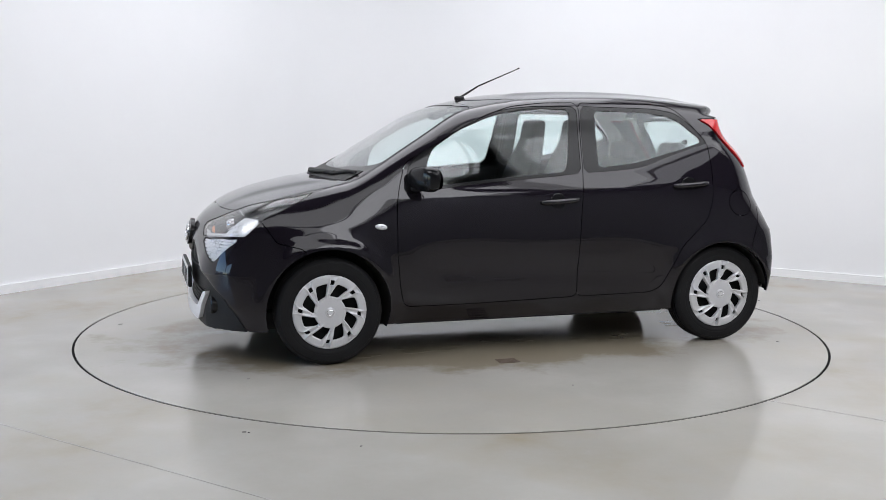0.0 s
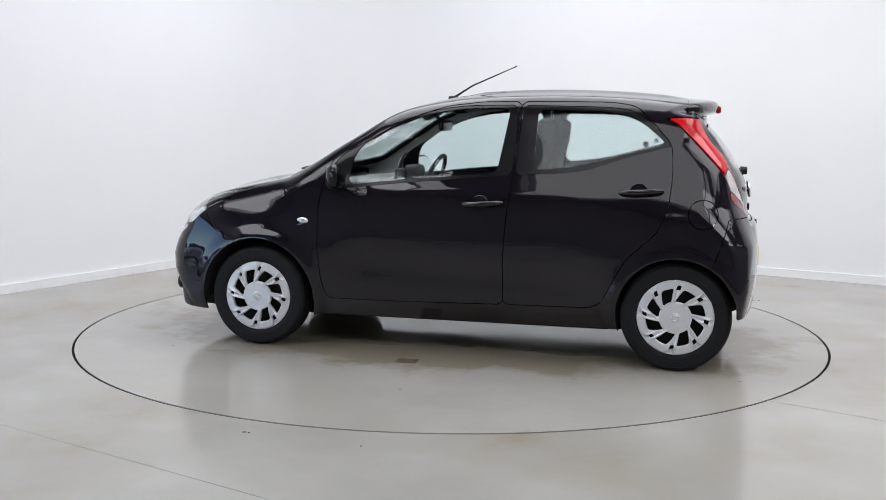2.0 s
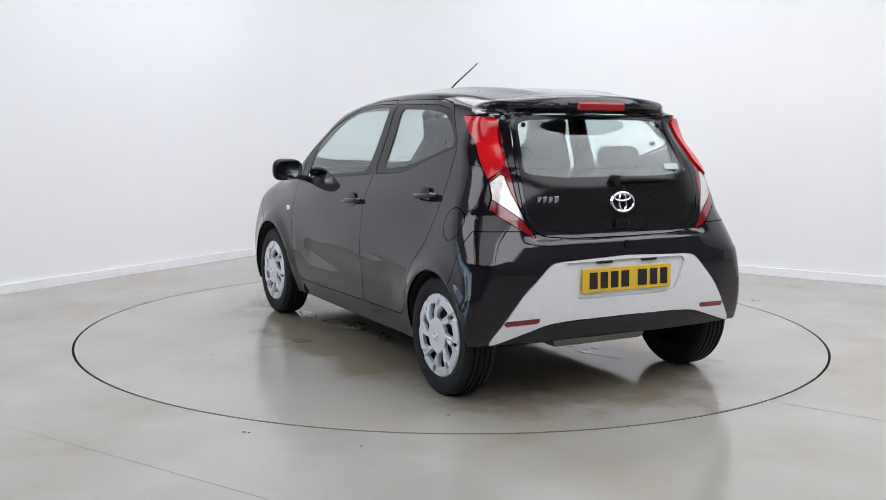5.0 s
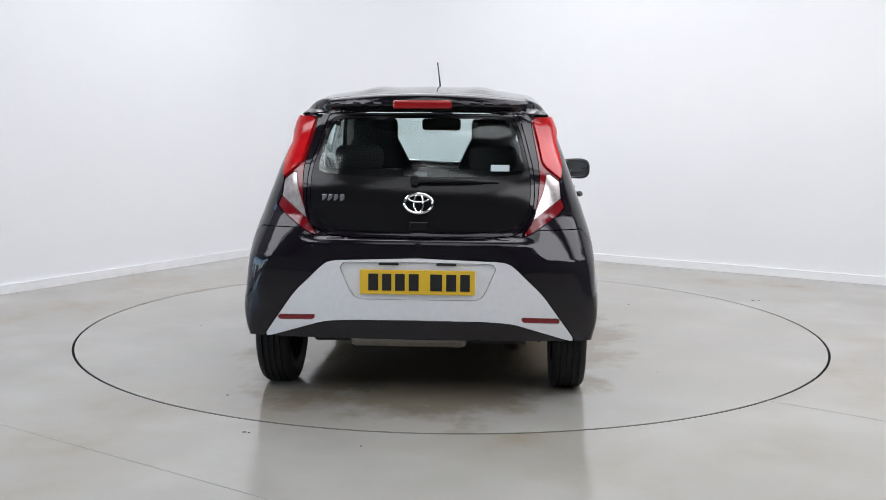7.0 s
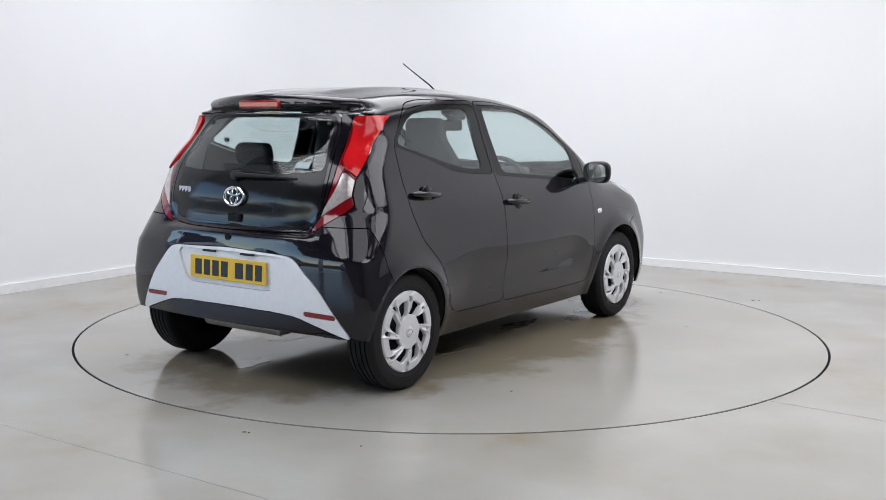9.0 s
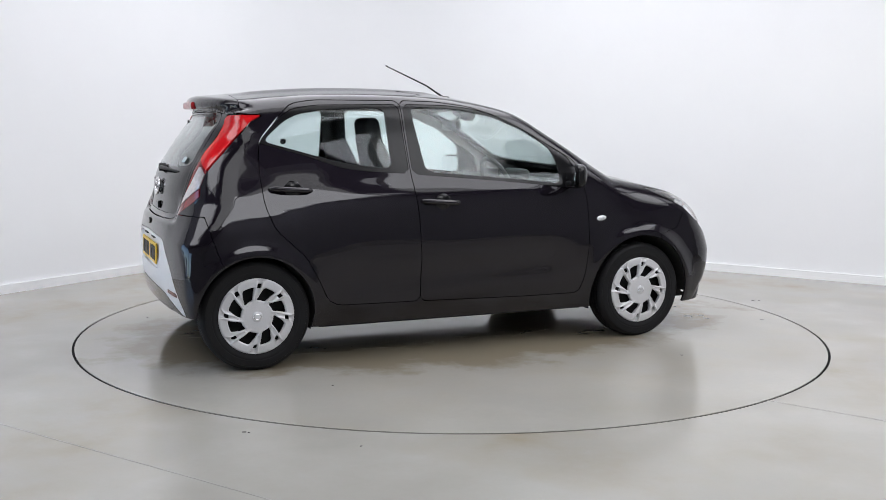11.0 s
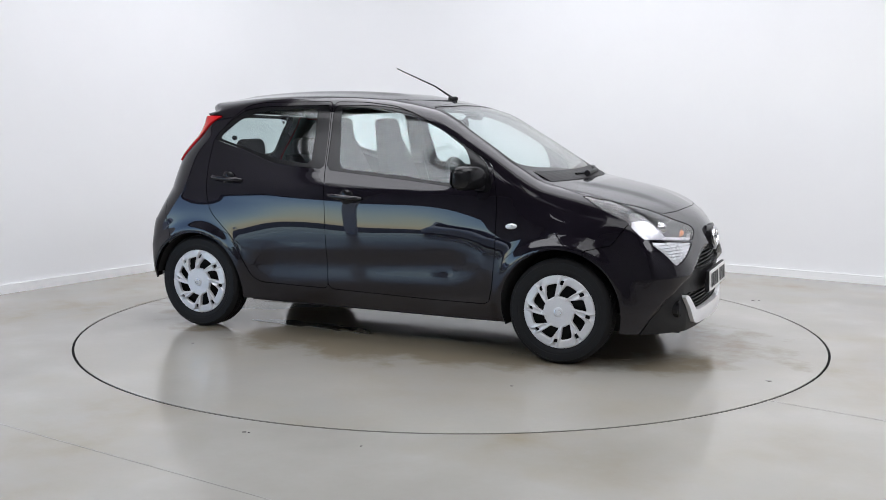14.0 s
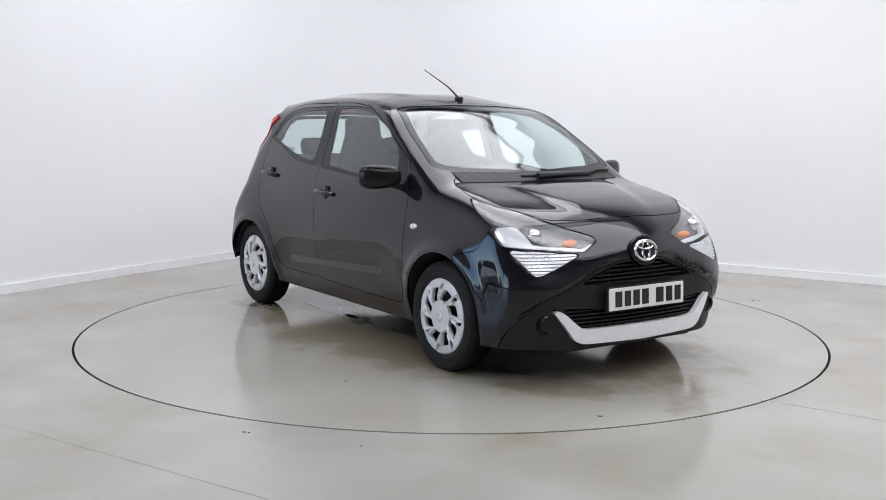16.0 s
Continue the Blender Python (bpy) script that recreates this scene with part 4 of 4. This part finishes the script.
def build_tail_lamps(car, sk, lamp):
    clear_seg = [(0.578, 1.062), (0.655, 1.002), (0.692, 0.966), (0.650, 0.942), (0.515, 0.838), (0.497, 0.822), (0.532, 0.893), (0.566, 0.98)]
    bright = [(0.508, 1.308), (0.72, 1.312), (0.82, 1.0), (0.75, 0.952), (0.705, 0.966), (0.655, 1.012), (0.572, 1.075), (0.556, 1.10), (0.540, 1.18)]
    for s in (1, -1):
        mine = reflect(lamp, sk, s)
        holder = sk.panel("tail_lamp", mine, RED_DARK, car, "red boomerang tail lamp with a clear segment", sink=0.006, edge=0.02)
        sk.panel("lamp_lining", mine, DASH, holder, "dark inner lamp cover", sink=0.04, edge=0)
        clear, rest = sk.carve(outline(clear_seg, 1, 2, 1), mine, gap=0.003)
        red, rest = sk.carve(outline(bright, 1, 2, 1), rest, gap=0.003)
        sk.panel("clear_lens", clear, CLEAR_LAMP, holder, "clear lens", edge=0.005)
        sk.panel("red_lens", red, RED_LENS, holder, "bright red lens", sink=-0.009, edge=0.018)
        sk.panel("rim_lens", rest, RED_DARK, holder, "dark red lens", sink=0.001, edge=0.004)


def build_plate(name, car, x, y, z, material, tilt, facing, label):
    holder = new(name)
    holder.parent = car
    holder.matrix_basis = pose(x, y, z, 0, tilt, 0 if facing > 0 else 180)
    holder["label"] = label
    part("plate", box(0.008, 0.52, 0.111, (0, 0, 0), 0.003), material, holder)
    widths = (0.052, 0.048, 0.050, 0.052, 0.062, 0.052, 0.050)
    at = -0.225
    for k, w in enumerate(widths):
        if k == 4:
            at += 0.033
        part("bar", box(0.002, w * 0.86, 0.076, (0.0052, at + w / 2, 0.0)), INK, holder, "plain dark bar")
        at += w + 0.011


def oval_badge(name, car, x, z, facing, w, h, tilt=0):
    """A chrome oval with a plain inner ring."""
    holder = new(name)
    holder.parent = car
    holder.matrix_basis = pose(x, 0, z, 0, tilt, 0 if facing > 0 else 180)
    holder["label"] = "chrome oval badge of plain rings"
    ring = lambda a, b, cz=0.0: [(0.004, a * math.cos(k * math.pi / 24), cz + b * math.sin(k * math.pi / 24)) for k in range(48)]
    part("outer_ring", tube(ring(w, h), 0.0072, closed=True), CHROME, holder, smooth=True)
    part("inner_ring", tube(ring(w * 0.33, h * 0.93), 0.0052, closed=True), CHROME, holder, smooth=True)
    part("cross_ring", tube(ring(w * 0.72, h * 0.36, h * 0.50), 0.0050, closed=True), CHROME, holder, smooth=True)


def build_tail_details(car, tg, sk, silver):
    refl = [(0.470, 0.408), (0.642, 0.402), (0.648, 0.378), (0.475, 0.384)]
    recess = [(0.0, 0.655), (0.362, 0.650), (0.300, 0.503), (0.262, 0.483), (0.0, 0.483)]
    red, silver = sk.carve(outline(refl, 1, 2, 0), silver, gap=0.001)
    hollow, silver = sk.carve(outline(mirrored(recess), 1, 2, 1), silver, gap=0.001)
    p = sk.panel("silver_bumper_panel", silver, SILVER, car, "silver painted lower bumper panel", edge=0.02)
    sk.panel("plate_recess", hollow, SILVER, p, "silver number plate recess", sink=0.012)
    for s in (1, -1):
        sk.panel("reflector", reflect(red, sk, s), RED_DARK, p, "slim dark red reflector", sink=0.002)
    build_plate("rear_number_plate", car, -1.593, 0.0, 0.565, YELLOW, -2, -1, "yellow number plate with plain dark bars")
    oval_badge("rear_badge", tg, -1.536, 0.917, -1, 0.064, 0.044, -8)
    # the model lettering as plain silver bars
    for k, y in enumerate((0.455, 0.428, 0.401, 0.372)):
        part("silver_bar", box(0.004, 0.021, 0.030, (surface_x(y, 0.935, False) - 0.001, y - 0.02, 0.935), 0.001), CHROME, tg, "plain silver bar")
    part("tailgate_button", box(0.012, 0.085, 0.040, (-1.541, 0.0, 0.815), 0.006), TRIM, tg)
    cam_b = lathe([(0.0, -0.012), (0.016, -0.012), (0.018, 0.0), (0.016, 0.012), (0.0, 0.014)], 20, "x", at=(-1.580, 0.0, 0.725))
    part("rear_camera", cam_b, TRIM, car, smooth=True)
    part("camera_cover", box(0.02, 0.055, 0.035, (-1.572, 0, 0.728), 0.008), PLASTIC, car)
    wip = tube([(-1.515, 0.02, 1.020), (-1.520, -0.08, 1.022), (-1.512, -0.22, 1.020), (-1.480, -0.36, 1.012)], [0.013, 0.011, 0.008, 0.005])
    part("wiper_arm", wip, PLASTIC, tg, smooth=True)
    part("wiper_pivot", lathe([(0.0, -0.02), (0.022, -0.018), (0.024, 0.02), (0.0, 0.02)], 20, "x", at=(-1.508, 0.02, 1.020)), PLASTIC, tg, smooth=True)
    part("brake_light", box(0.03, 0.275, 0.040, (-1.353, -0.0, 1.362), 0.010), BRAKE_RED, car, "high-level red brake light")
    for s in (1, -1):
        x = surface_x(0.40 * s, 1.272, False)
        part("glass_bolt", lathe([(0.0, -0.006), (0.011, -0.005), (0.012, 0.002), (0.0, 0.004)], 18, "x", at=(x, 0.40 * s, 1.272)), TRIM, tg, smooth=True)
        part("plate_lamp", box(0.012, 0.09, 0.010, (-1.588, 0.13 * s, 0.647), 0.003), PLASTIC, car)
    st = box(0.003, 0.085, 0.034, (surface_x(-0.365, 1.075, False) - 0.002, -0.365, 1.075), 0.0, pose(0, 0, 0, 0, 33, 0))
    part("window_sticker", st, plain("sticker", (0.42, 0.50, 0.52), 0.5), tg, "small white sticker with plain lines")
    # the dark valance below
    val = bmesh.new()
    n = 25
    rows = []
    for k in range(n):
        y = -0.56 + 1.12 * k / (n - 1)
        x = -1.578 + 0.10 * y * y + 0.30 * y ** 4
        up = 0.385 - 0.10 * max(0, abs(y) - 0.43) / 0.25
        rows.append([val.verts.new(p) for p in ((x + 0.012, y, up), (x + 0.004, y, up - 0.05), (x + 0.05, y, 0.300 + 0.03 * (abs(y) / 0.56) ** 4), (x + 0.14, y, 0.295), (x + 0.14, y, up))])
    for a, b in zip(rows, rows[1:]):
        for k in range(5):
            val.faces.new((a[k], a[(k + 1) % 5], b[(k + 1) % 5], b[k]))
    bmesh.ops.recalc_face_normals(val, faces=val.faces)
    part("rear_valance", val, PLASTIC, car, "black plastic lower valance", smooth=True)


def build_nose(car, sk, head, drl, lip, gr1, gr2, insert):
    sk.panel("bumper_insert", insert, PLASTIC, car, "black grained plastic middle of the front bumper", edge=0.03)
    for s in (1, -1):
        fx = surface_x(0.566, 0.316, True)
        ring = lathe([(0.030, -0.03), (0.046, -0.03), (0.046, 0.004), (0.040, 0.010), (0.034, 0.004), (0.030, -0.01)], 32, "x", at=(fx, 0.566 * s, 0.316))
        fog = part("fog_lamp_surround", ring, TRIM, car, "round gloss black fog lamp surround", smooth=True)
        part("blanking_cap", lathe([(0.0, -0.012), (0.031, -0.012), (0.031, -0.006), (0.020, -0.003), (0.0, -0.003)], 28, "x", at=(fx, 0.566 * s, 0.316)), PLASTIC, fog, smooth=True)
    for s in (1, -1):
        mine = reflect(head, sk, s)
        bowl = sk.panel("headlamp", mine, LAMP_GREY, car, "clear headlamp with projector and amber indicator", sink=0.045, edge=0)
        lens = sk.panel("lamp_lens", mine, LENS, bowl, "clear lens", sink=0.002, thick=0.003)
        lens.visible_shadow = False
        bright = [(0.635, 0.795), (0.705, 0.785), (0.760, 0.70), (0.330, 0.645), (0.262, 0.700), (0.290, 0.700), (0.345, 0.679), (0.600, 0.703)]
        chrome, _ = sk.carve(outline(bright, 1, 2, 0), mine, gap=0)
        sk.panel("lamp_reflector", chrome, DRL_WHITE, bowl, "bright silver reflector strip", sink=0.020, edge=0.02)
        px = surface_x(0.555, 0.735, True)
        pr = lathe([(0.0, 0.02), (0.018, 0.017), (0.030, 0.006), (0.034, -0.004), (0.036, -0.02), (0.0, -0.02)], 32, "x")
        pr.transform(Matrix.Translation((px - 0.032, 0.555 * s, 0.735)))
        part("projector", pr, CHROME, bowl, "round projector lens", smooth=True)
        am = lathe([(0.0, 0.012), (0.016, 0.008), (0.026, -0.01), (0.0, -0.012)], 24, "x")
        am.transform(Matrix.Translation((surface_x(0.40, 0.695, True) - 0.022, 0.40 * s, 0.698)) @ Matrix.Diagonal((0.6, 1.9, 0.75, 1)))
        part("indicator", am, AMBER, bowl, "amber indicator", smooth=True)
        base = reflect(drl, sk, s)
        d = sk.panel("daylight_lamp", base, DRL_WHITE, car, "triangular ribbed silver daylight lamp", sink=0.012, edge=0.01)
        for k in range(8):
            z0 = 0.552 + k * 0.0155
            rib, _ = sk.carve(where(2, 1, z0), base, gap=0)
            rib, _ = sk.carve(where(2, -1, z0 + 0.0105), rib, gap=0)
            for piece in islands(rib):
                sk.panel("rib", piece, DRL_WHITE, d, sink=0.003, edge=0.010)
    sk.panel("front_lip", lip, SILVER, car, "silver painted lip round the lower grille", sink=-0.020, edge=0.04)
    for name, tris, z0, n, dz in (("lower_grille", gr1, 0.291, 5, 0.019), ("upper_grille", gr2, 0.494, 5, 0.021)):
        g = sk.panel(name, tris, UNDER, car, "black slatted grille", sink=0.05, edge=-0.045)
        for k in range(n):
            z1 = z0 + k * dz
            sl, _ = sk.carve(where(2, 1, z1), tris, gap=0)
            sl, _ = sk.carve(where(2, -1, z1 + 0.008), sl, gap=0)
            for piece in islands(sl):
                sk.panel("slat", piece, PLASTIC, g, sink=0.015, edge=0.03)
    build_plate("front_number_plate", car, 1.866, 0.0, 0.425, WHITE_PLATE, -3, 1, "white number plate with plain dark bars")
    part("plate_backing", box(0.02, 0.53, 0.118, (1.853, 0.0, 0.425), 0.004), PLASTIC, car)
    boss = lathe([(0.0, -0.02), (0.105, -0.02), (0.105, 0.003), (0.085, 0.008), (0.0, 0.010)], 40, "x")
    boss.transform(Matrix.Translation((1.836, 0, 0.652)) @ pose(0, 0, 0, 0, -10, 0) @ Matrix.Diagonal((1, 0.9, 0.72, 1)))
    part("badge_boss", boss, TRIM, car, "round black badge seat", smooth=True)
    oval_badge("front_badge", car, 1.843, 0.653, 1, 0.072, 0.050, -10)


def build_underside(car):
    bm = bmesh.new()
    pts = [(1.72, 0.45, 0.17), (1.45, 0.60, 0.155), (0.85, 0.64, 0.148), (-0.85, 0.64, 0.150), (-1.35, 0.60, 0.24), (-1.50, 0.55, 0.30)]
    rows = []
    for x, y, z in pts:
        y = min(y, 0.50) if abs(abs(x) - 1.17) < 0.36 else y
        rows.append([bm.verts.new(p) for p in ((x, -y, z), (x, y, z), (x, y, z + 0.09), (x, -y, z + 0.09))])
    for a, b in zip(rows, rows[1:]):
        for k in range(4):
            bm.faces.new((a[k], a[(k + 1) % 4], b[(k + 1) % 4], b[k]))
    bm.faces.new(rows[0])
    bm.faces.new(rows[-1][::-1])
    bmesh.ops.recalc_face_normals(bm, faces=bm.faces)
    part("floor_pan", bm, UNDER, car, "black underside")
    for cx, s in HUBS:
        r = 0.335 if cx > 0 else 0.310
        lin = bmesh.new()
        n = 24
        ra = []
        for k in range(n + 1):
            a = math.radians((-4 if cx > 0 else -18) + (202 if cx > 0 else 190) * k / n)
            c, z = cx + (r + 0.004) * math.cos(a), HUB_Z + (r + 0.004) * math.sin(a)
            ra.append([lin.verts.new((c, s * 0.47, z)), lin.verts.new((c, s * (min(surface_y(c, max(z, 0.2)), 0.80) - 0.012), z))])
        for a, b in zip(ra, ra[1:]):
            lin.faces.new((a[0], a[1], b[1], b[0]))
        lin.faces.new([q[0] for q in ra])
        bmesh.ops.recalc_face_normals(lin, faces=lin.faces)
        bmesh.ops.solidify(lin, geom=lin.faces[:], thickness=0.004)
        part("wheel_arch_liner", lin, UNDER, car)
    for x in (1.17, -1.17):
        part("axle", tube([(x, -0.66, HUB_Z), (x, 0.66, HUB_Z)], 0.035), UNDER, car)
    part("exhaust_box", box(0.30, 0.55, 0.10, (-1.32, 0.05, 0.285), 0.03), DISC_METAL, car, "dull steel exhaust box")
    part("front_undertray", box(0.30, 0.9, 0.03, (1.60, 0, 0.175), 0.012), PLASTIC, car)
    for s in (1, -1):
        part("sill", box(1.64, 0.06, 0.055, (-0.01, 0.685 * s, 0.215), 0.016), PLASTIC, car)


def seat(car, x, y, w, rear=False):
    s = new("rear_seat" if rear else "front_seat")
    s.parent = car
    s.matrix_basis = pose(x, y, 0)
    part("cushion", box(0.50, w, 0.16, (0.0, 0, 0.52), 0.05, pose(0, 0, 0, 0, -6, 0), seg=4), FABRIC, s, smooth=True)
    h = 0.50 if rear else 0.64
    bm = bmesh.new()
    n = 9
    rows = []
    for k in range(n + 1):
        t = k / n
        zz = 0.55 + h * t
        xx = -0.24 - 0.22 * t * (h / 0.64)
        hw = w / 2 * (1.0 - 0.10 * t - 0.35 * max(0, t - 0.72) / 0.28 * (0 if rear else 1))
        th = 0.075 - 0.025 * t
        ring = []
        for j in range(16):
            a = 2 * math.pi * j / 16
            q = lambda c: math.copysign(abs(c) ** 0.55, c)
            ring.append(bm.verts.new((xx + th * q(math.cos(a)), hw * q(math.sin(a)), zz)))
        rows.append(ring)
    for a, b in zip(rows, rows[1:]):
        for j in range(16):
            bm.faces.new((a[j], a[(j + 1) % 16], b[(j + 1) % 16], b[j]))
    bm.faces.new(rows[0][::-1])
    bm.faces.new(rows[-1])
    bmesh.ops.recalc_face_normals(bm, faces=bm.faces)
    part("backrest", bm, FABRIC, s, smooth=True)
    hz = 0.55 + h + (0.055 if rear else 0.03)
    part("headrest", box(0.09, w * (0.5 if rear else 0.54), 0.17 if not rear else 0.12, (-0.24 - 0.22 * (h / 0.64), 0, hz), 0.04, pose(0, 0, 0, 0, -10, 0), seg=4), FABRIC, s, smooth=True)


def build_cabin(car):
    for y in (0.33, -0.33):
        seat(car, 0.05, y, 0.46)
        seat(car, -0.66, y, 0.48, True)
    bm = bmesh.new()
    prof = [(0.98, 0.60), (0.99, 0.92), (0.80, 0.945), (0.62, 0.955), (0.54, 0.90), (0.56, 0.70), (0.66, 0.55)]
    rows = [[bm.verts.new((x - 0.05 * (y / 0.6) ** 2, y, z - 0.015 * abs(y))) for x, z in prof] for y in (-0.64, -0.4, -0.15, 0.15, 0.4, 0.64)]
    for a, b in zip(rows, rows[1:]):
        for k in range(len(prof)):
            j = (k + 1) % len(prof)
            bm.faces.new((a[k], a[j], b[j], b[k]))
    bm.faces.new(rows[0])
    bm.faces.new(rows[-1][::-1])
    bmesh.ops.recalc_face_normals(bm, faces=bm.faces)
    part("dashboard", bm, DASH, car, smooth=True)
    part("screen", box(0.02, 0.22, 0.13, (0.545, 0, 0.93), 0.008), TRIM, car)
    part("instrument_pod", box(0.10, 0.20, 0.10, (0.55, -0.33, 0.955), 0.03, seg=3), DASH, car, smooth=True)
    wheel = new("steering_wheel")
    wheel.parent = car
    wheel.matrix_basis = pose(0.43, -0.33, 0.90, 0, -24, 0)
    part("rim", tube([(0, 0.18 * math.cos(k * math.pi / 20), 0.18 * math.sin(k * math.pi / 20)) for k in range(40)], 0.015, closed=True), DASH, wheel, smooth=True)
    part("hub", box(0.05, 0.14, 0.12, (0.03, 0, -0.01), 0.025), DASH, wheel, smooth=True)
    for a in (0, 180, 270):
        part("spoke", box(0.02, 0.12, 0.03, (0.012, 0.11 * math.cos(radians(a)), 0.11 * math.sin(radians(a))), 0.006, pose(0, 0, 0, a, 0, 0)), DASH, wheel)
    im = new("interior_mirror")
    im.parent = car
    part("mirror_shell", box(0.035, 0.24, 0.068, (0.26, 0, 1.262), 0.018, seg=3), TRIM, im, smooth=True)
    part("stalk", tube([(0.285, 0, 1.285), (0.335, 0, 1.34), (0.34, 0, 1.365)], 0.011), TRIM, im)
    part("sensor_box", box(0.11, 0.13, 0.05, (0.345, 0, 1.335), 0.015, pose(0, 0, 0, 0, 28, 0)), DASH, car, "dark sensor housing behind the windscreen")
    part("parcel_shelf", box(0.36, 0.98, 0.02, (-1.20, 0, 0.955), 0.006), FABRIC, car)
    lining = bmesh.new()
    rows = []
    for k in range(13):
        x = -1.18 + k * 0.118
        rows.append([lining.verts.new((x, y, surface_z(x, y) - 0.03)) for y in (-0.48, -0.3, -0.1, 0.1, 0.3, 0.48)])
    for a, b in zip(rows, rows[1:]):
        for k in range(5):
            lining.faces.new((a[k], a[k + 1], b[k + 1], b[k]))
    bmesh.ops.solidify(lining, geom=lining.faces[:], thickness=0.008)
    part("headliner", lining, PALE, car, "pale grey headliner", smooth=True)


def build_small_parts(car, sk):
    ant = new("roof_antenna")
    ant.parent = car
    z0 = surface_z(0.215, 0)
    part("antenna_foot", box(0.06, 0.035, 0.028, (0.212, 0, z0 + 0.008), 0.011, seg=3), PLASTIC, ant, smooth=True)
    part("rod", tube([(0.205, 0, z0 + 0.015), (0.09, 0, z0 + 0.085), (-0.165, 0, 1.612)], [0.0070, 0.0048, 0.0029]), PLASTIC, ant)
    part("rod_tip", tube([(-0.165, 0, 1.612), (-0.178, 0, 1.619)], 0.004), PLASTIC, ant)
    for s in (1, -1):
        y = surface_y(0.890, 0.727)
        bm = lathe([(0.0, 0.010), (0.6, 0.008), (1.0, -0.002), (0.0, -0.004)], 28)
        bm.transform(Matrix.Translation((0.890, (y) * s, 0.727)) @ pose(0, 0, 0, 0, -6, 0) @ Matrix.Diagonal((0.036, s, 0.017, 1)))
        bmesh.ops.recalc_face_normals(bm, faces=bm.faces)
        part("side_repeater", bm, DRL_WHITE, car, "small clear oval side repeater", smooth=True)
    # the one wiper, parked along the foot of the windscreen
    q = [(1.075 - 0.15 * y * y - 0.05 * (y > 0.3), y, 0) for y in (-0.18, -0.02, 0.14, 0.30, 0.44, 0.55)]
    part("wiper_blade", tube([(x, y, surface_z(x, y) + 0.016) for x, y, _ in q], [0.007, 0.010, 0.012, 0.012, 0.009, 0.006]), PLASTIC, car, smooth=True)
    q = [(1.115, -0.10, 0), (1.10, 0.05, 0), (1.075, 0.20, 0), (1.055, 0.32, 0)]
    part("wiper_arm", tube([(x, y, surface_z(x, y) + 0.024) for x, y, _ in q], [0.018, 0.015, 0.012, 0.009]), PLASTIC, car, smooth=True)
    cowl = bmesh.new()
    rows = []
    for k in range(15):
        y = -0.56 + 1.12 * k / 14
        x0, x1 = 1.0 - 0.19 * y * y, 1.13 - 0.28 * y * y
        rows.append([cowl.verts.new((x, y, surface_z(x, y) + d)) for x, d in ((x0, 0.002), (x1, 0.003), (x1, -0.03), (x0, -0.03))])
    for a, b in zip(rows, rows[1:]):
        for k in range(4):
            cowl.faces.new((a[k], a[(k + 1) % 4], b[(k + 1) % 4], b[k]))
    bmesh.ops.recalc_face_normals(cowl, faces=cowl.faces)
    part("cowl", cowl, PLASTIC, car, "black plastic scuttle")


def build_parked_car(m, paint, label):
    """A plain saloon-sized car out in the hall, seen only as a reflection."""
    p = tagged(new("parked_car"), label, "car", "parked cars")
    sk = Skin(h=0.045)
    sk.carve(arch, gap=0)
    sk.carve(underside, gap=0)
    for nm, poly in (("front_window", FRONT_WINDOW), ("rear_window", REAR_WINDOW)):
        w, _ = sk.carve(both(outline(poly, 0, 2, 1), where(1, 1, 0.3)))
        for s in (1, -1):
            sk.panel(nm, reflect(w, sk, s), TRIM, p)
    w, _ = sk.carve(both(outline(mirrored(WINDSCREEN), 1, 0, 1), where(2, 1, 0.90)))
    sk.panel("windscreen", w, TRIM, p)
    sk.panel("body_shell", sk.left, paint, p)
    for x, s in HUBS:
        part("wheel", lathe([(0.0, -0.08), (0.27, -0.08), (0.285, -0.06), (0.285, 0.06), (0.27, 0.08), (0.0, 0.08)], 32, at=(x, 0.70 * s, HUB_Z)), RUBBER, p)
    p.matrix_basis = m
    return p


DRAIN = (0.229 - PIVOT[0], 0.936 - PIVOT[1])
TURN = lambda t: 87.388 - 15.7965 * (t - 7) - 0.00473 * (t - 7) ** 2

build_room()
turntable = build_turntable()
car = build_car()
for r0, l0, turn, paint, label in ((-2.6, 6.9, 12, SILVER, "silver parked car in the yard"), (-3.2, 9.3, 15, WHITE_PLATE, "white parked car in the yard"),
                                   (-2.6, 12.4, 35, SILVER, "silver parked car in the yard"), (1.2, 15.2, 80, WHITE_PLATE, "white parked car in the yard")):
    q = room(r0, l0)
    build_parked_car(pose(q.x, q.y, 0, 0, 0, turn + ROOM_TURN), paint, label)


def motions():
    times = [0.5 * k for k in range(33)]
    walk(turntable, [(t, pose(0, 0, 0, 0, 0, TURN(t))) for t in times])
    walk(car, [(t, pose(0, 0, 0.0, 0, 0, TURN(t)) @ Matrix.Translation((-PIVOT[0], -PIVOT[1], 0))) for t in times])


motions()
